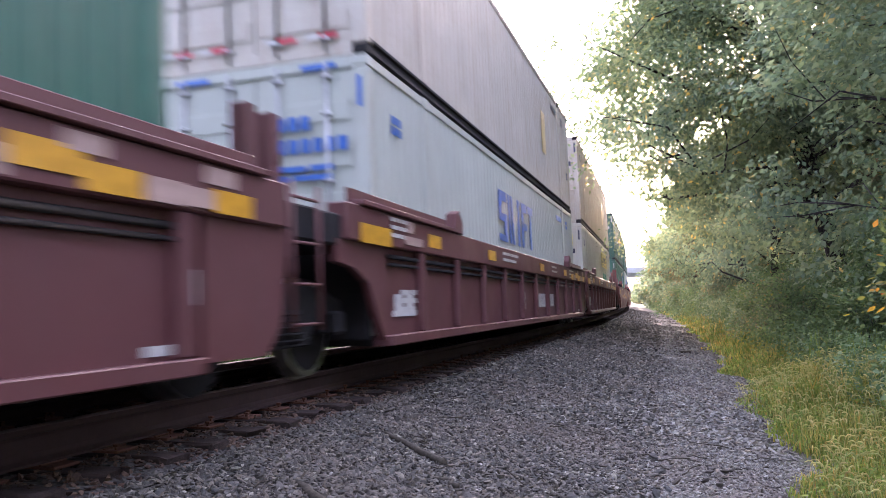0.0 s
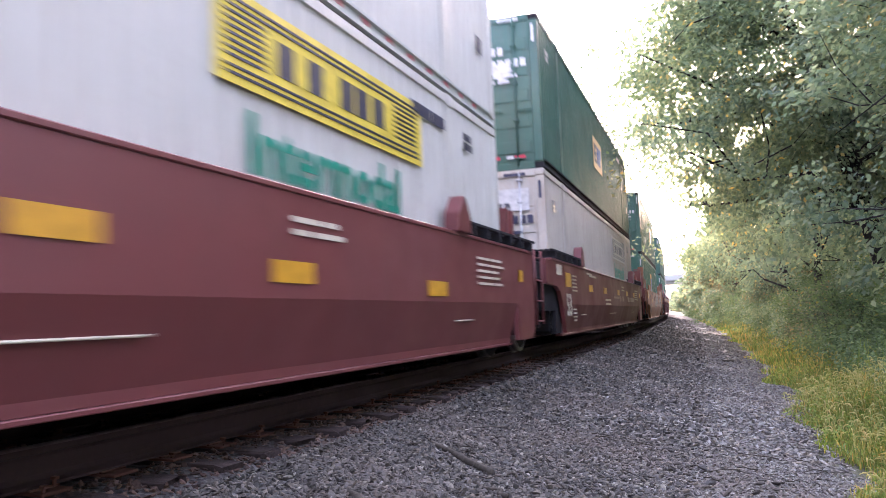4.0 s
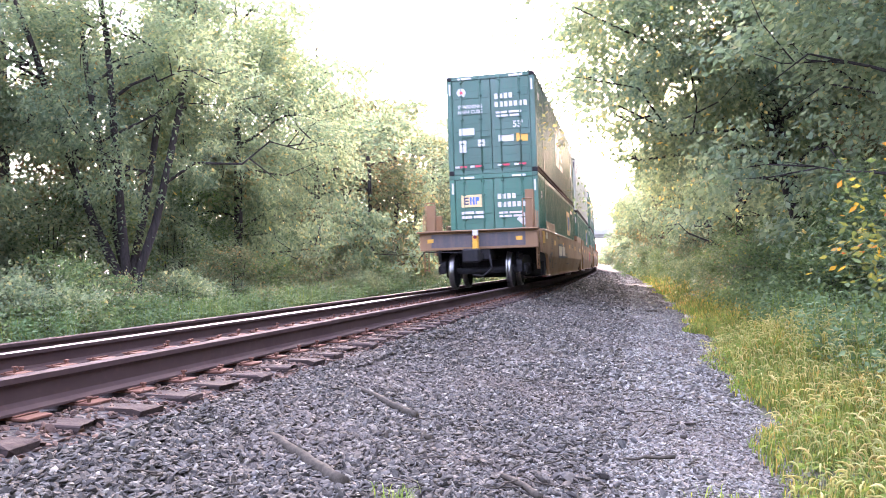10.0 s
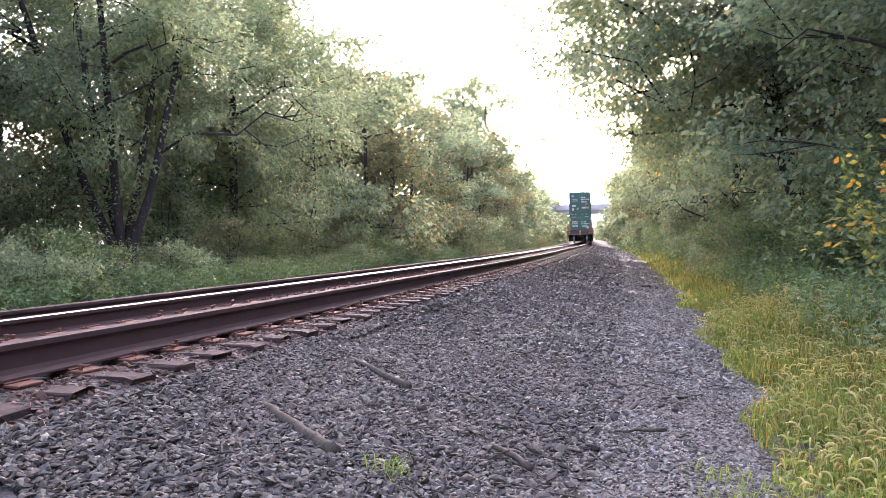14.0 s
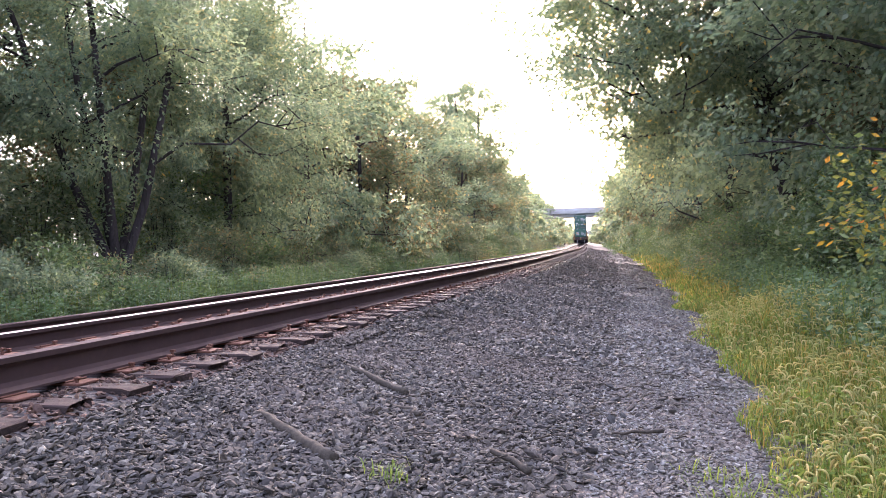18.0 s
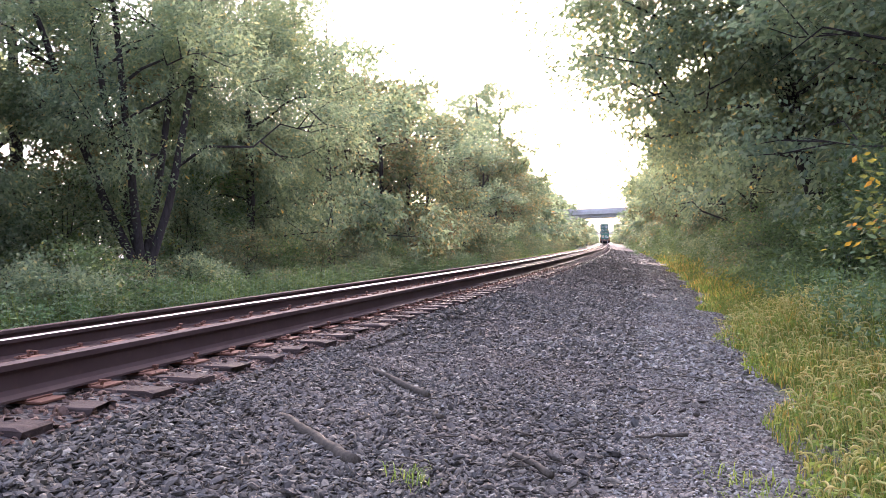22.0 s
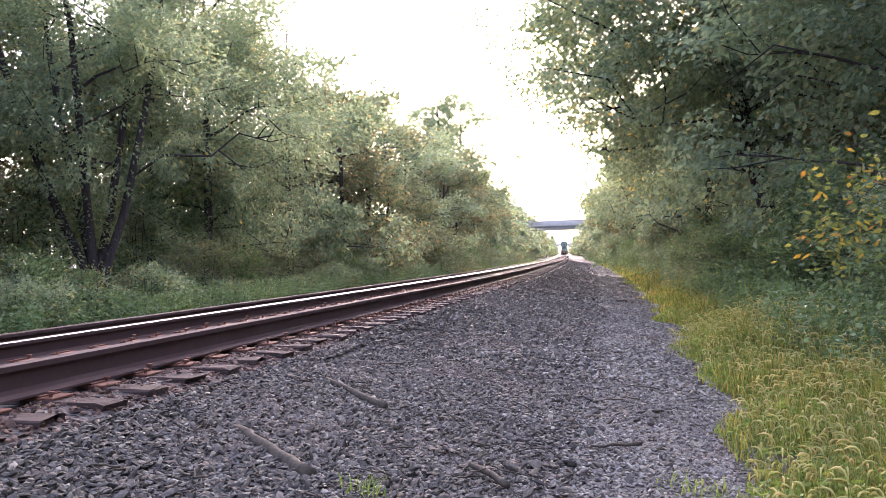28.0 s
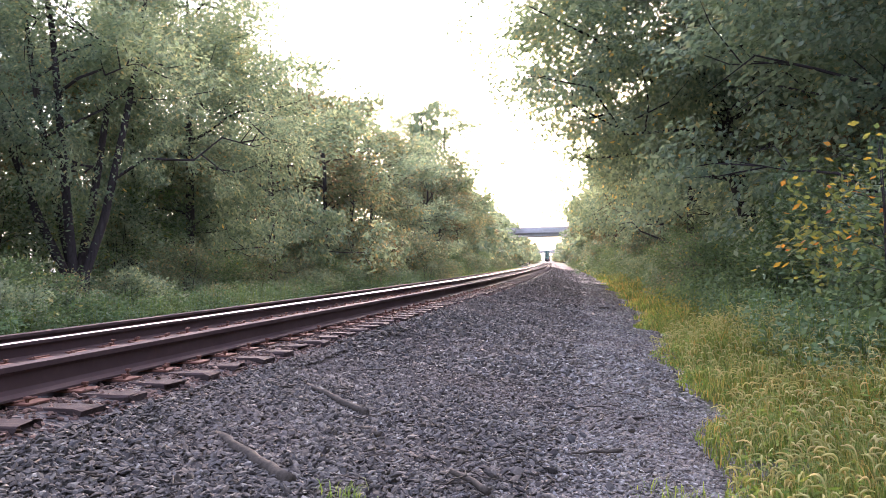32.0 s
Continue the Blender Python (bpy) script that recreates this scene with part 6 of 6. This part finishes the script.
def ribbed_car(name, label, paint, dark, own_rear, own_front, r):
    t = tagged(new(name), label, "railway wagon", "well cars of the train")
    for s in (1, -1):
        def slab(x0, x1, *rest):
            return (min(s * x0, s * x1), max(s * x0, s * x1), *rest)
        part("top_chord", boxes([slab(1.3, 1.5, -9.2, 9.2, 1.22, 1.55)], 0.012), paint, t)
        part("side_wall", boxes([slab(1.36, 1.4, -8.2, 8.2, 0.3, 1.218)], 0.0), paint, t)
        part("bottom_chord", boxes([slab(1.3, 1.5, -8.15, 8.15, 0.235, 0.34)], 0.01), paint, t)
        for y in np.arange(-7.0, 8.2, 1.5):
            part("rib", boxes([slab(1.402, 1.488, y - 0.07, y + 0.07, 0.345, 1.215)], 0.012), paint, t)
        part("brake_pipe", rods([((s * 1.43, -8, 1.13), (s * 1.43, 8, 1.13), 0.025), ((s * 1.43, -8, 1.05), (s * 1.43, 8, 1.05), 0.018)], 6), dark, t)
        for e in (1, -1):
            arch = [(-8.2, 0.3), (-8.4, 0.55), (-8.6, 0.85), (-8.95, 0.98), (-9.3, 1.02), (-9.3, 1.22), (-8.2, 1.22)] if e < 0 else [(8.2, 0.3), (8.95, 0.3), (9.15, 0.5), (9.3, 1.22), (8.2, 1.22)]
            part("end_gusset", extrude_profile(arch, s * 1.37, s * 1.45, "x"), paint, t)
            a, b = sorted((e * 5.75, e * 8.9))
            part("guard_plate", boxes([slab(1.36, 1.54, a, b, 1.554, 1.6), slab(1.36, 1.4, a, b, 1.6, 1.72)], 0.006), paint, t)
            part("guide_ear", extrude_profile([(e * 5.35, 1.554), (e * 5.35, 1.7), (e * 5.5, 1.86), (e * 5.68, 1.8), (e * 5.73, 1.554)], s * 1.38, s * 1.52, "x", 0.01), paint, t)
        for y in (-6.6, -3.6, 1.05, 4.6, 6.9):
            decal("reflector", [rect(-0.24, 0.24, -0.075, 0.075)], YELLOW, t, car_face(y, 1.37, s), "yellow reflector plate")
        decal("end_marker", [rect(-0.4, 0.4, -0.09, 0.09)], YELLOW, t, car_face(-8.5, 1.3, s), "long yellow reflector")
        for y in (5.95, 7.35, 8.47):
            decal("reflector", [rect(-0.22, 0.22, -0.075, 0.075)], YELLOW, t, car_face(y, 1.31, s, 0.006), "yellow reflector plate")
        decal("notice_panel", [rect(6.25, 6.65, 1.24, 1.38), rect(7.6, 7.95, 1.24, 1.38), rect(7.95, 8.25, 1.25, 1.37), rect(7.0, 7.3, 1.42, 1.52), rect(8.15, 8.5, 1.41, 1.52), rect(-7.7, -7.1, 1.27, 1.36), rect(-7.6, -7.4, 1.4, 1.52)], FADED, t, car_face(0, 0, s, 0.0055), "pale worn notice panels")
        decal("notice_panel", [rect(8.0, 8.19, 0.66, 0.88), rect(7.7, 8.15, 0.37, 0.43), rect(-7.86, -7.1, 0.52, 0.58), rect(-7.8, -7.55, 0.58, 0.75), rect(-7.45, -7.2, 0.58, 0.75)], STENCIL, t, car_face(0, 0, s, 0.006, 1.4))
        words("53", 0.52, STENCIL, t, car_face(-0.95, 0.5, s, 0.005, 1.4), "stencilled number 53")
        decal("number_panel", [rect(x, x + 0.13, 0, 0.28) for x in np.arange(1.0, 1.8, 0.18)] + [rect(x, x + 0.13, 0, 0.28) for x in np.arange(2.2, 3.0, 0.18)], STENCIL, t, car_face(0, 0.55, s, 0.005, 1.4), "white stencilled number bars")
        decal("stencil", bar_rows(-8.1, -7.5, 1.48, 0.08, 3, 0.04, r) + bar_rows(-2.8, -1.4, 1.43, 0.1, 2, 0.045, r) + bar_rows(2.4, 3.2, 1.42, 0.1, 2, 0.04, r) + bar_rows(5.4, 6.2, 1.44, 0.09, 3, 0.035, r), STENCIL, t, car_face(0, 0, s), "rows of small stencilled print")
        decal("stencil", bar_rows(-7.6, -7.0, 0.75, 0.09, 3, 0.05, r), STENCIL, t, car_face(0, 0, s, 0.005, 1.4))
    part("floor", boxes([(-1.28, 1.28, -8.1, 8.1, 0.24, 0.3)] + [(-1.28, 1.28, y, y + 0.14, 0.301, 0.335) for y in (-6.2, -2.0, 2.0, 6.1)], 0.0), dark, t)
    car_end(t, -1, own_rear, paint, dark)
    car_end(t, 1, own_front, paint, dark)
    if not own_front:
        truck(t, 9.85)
    return t


CARS = {
    "tan": lambda o, f, r: smooth_car("well_car", "tan painted container well car with yellow reflectors", TAN, UNDER, "plate", o, f, r),
    "rusty": lambda o, f, r: smooth_car("well_car", "rusted tan container well car with faded graffiti", RUSTY_TAN, UNDER, "plate", o, f, r),
    "red": lambda o, f, r: smooth_car("well_car", "oxide red container well car with black grating walkways", OXIDE, UNDER, "grating", o, f, r),
    "ribbed": lambda o, f, r: ribbed_car("well_car", "brown-red ribbed container well car with stencilled markings", BROWN, UNDER, o, f, r),
}
# place along the train, car, own truck behind, own truck ahead, lower container, upper container, extra marks
UNITS = [
    (-155.27, "tan", True, False, "sandy", "house_upper", plate_logo),
    (-135.70, "tan", False, False, "sandy", "green_bar", red_logo),
    (-116.03, "tan", False, True, "sandy", "house_upper", plate_logo_ahead),
    (-91.60, "red", True, False, "sandy", "green_bar", None),
    (-71.76, "red", False, False, "white_yellow", "white_upper", None),
    (-52.39, "red", False, True, "white_grey", "sandy_upper_back", None),
    (-28.46, "rusty", True, True, "sandy_old", "sandy_upper", spray_paint),
    (-3.90, "ribbed", True, False, "house", "sandy_upper", None),
    (15.52, "ribbed", False, False, "grey_word", "cream", None),
    (34.41, "ribbed", False, True, "white_yellow", "cream", None),
    (58.34, "red", True, False, "sandy", "sandy_upper", None),
    (77.91, "red", False, True, "grey_word", "sandy_upper", None),
] + [(101.84 + 19.67 * k, ("ribbed", "tan", "red")[k % 3], False, False, ("sandy", "house", "white_yellow")[k % 3], ("green_bar", "sandy_upper", "white_upper")[k % 3], None) for k in range(7)]
RIDERS = []


def marker_device(t):
    """The end-of-train unit that hangs on the last coupler."""
    box = part("end_marker_unit", boxes([(-0.075, 0.075, -11.22, -11.1, 0.86, 1.34)], 0.02), YELLOW, t, "narrow yellow end-of-train unit")
    part("lamp", rods([((0, -11.221, 1.3), (0, -11.25, 1.3), 0.045)], 14), RED_LAMP, box, "dark red marker lamp")
    part("mast", boxes([(-0.07, 0.07, -11.2, -11.12, 1.342, 1.48)], 0.015), STENCIL, box, "white reflective top")


def build_train():
    shells, cars = {}, {}
    r = random.Random(12)
    for k, (u, car, own_r, own_f, low, up, extra) in enumerate(UNITS):
        key = (car, own_r, own_f, extra)
        if key in cars and k > 0:
            c = copy_thing(cars[key], Matrix())
        else:
            c = CARS[car](own_r, own_f, r)
            if extra:
                extra(c)
            if k > 0:
                cars[key] = c
        if k == 0:
            marker_device(c)
        RIDERS.append((c, u, 0.0))
        for kind, z in ((low, SEAM), (up, SEAM + TALL + 0.004)):
            if kind in shells:
                b = copy_thing(shells[kind], Matrix())
            else:
                b = shells[kind] = build_container(kind)
            RIDERS.append((b, u, z))


SPEED = 18.6


def at_station(y, z):
    return pose(float(centre(y)), y, 0.012, 0, -0.7, math.degrees(math.atan(-float(slope(y))))) @ pose(0, 0, z)


build_train()
fallen_wood()
woods()
shrubs()
grasses()
weeds()
tufts()
lay_ballast()
lay_sleepers()


def motions():
    """The train runs away along the line at an even speed."""
    for ob, u, z in RIDERS:
        walk(ob, [(float(t), at_station(u + SPEED * t, z)) for t in range(0, 33)])


motions()
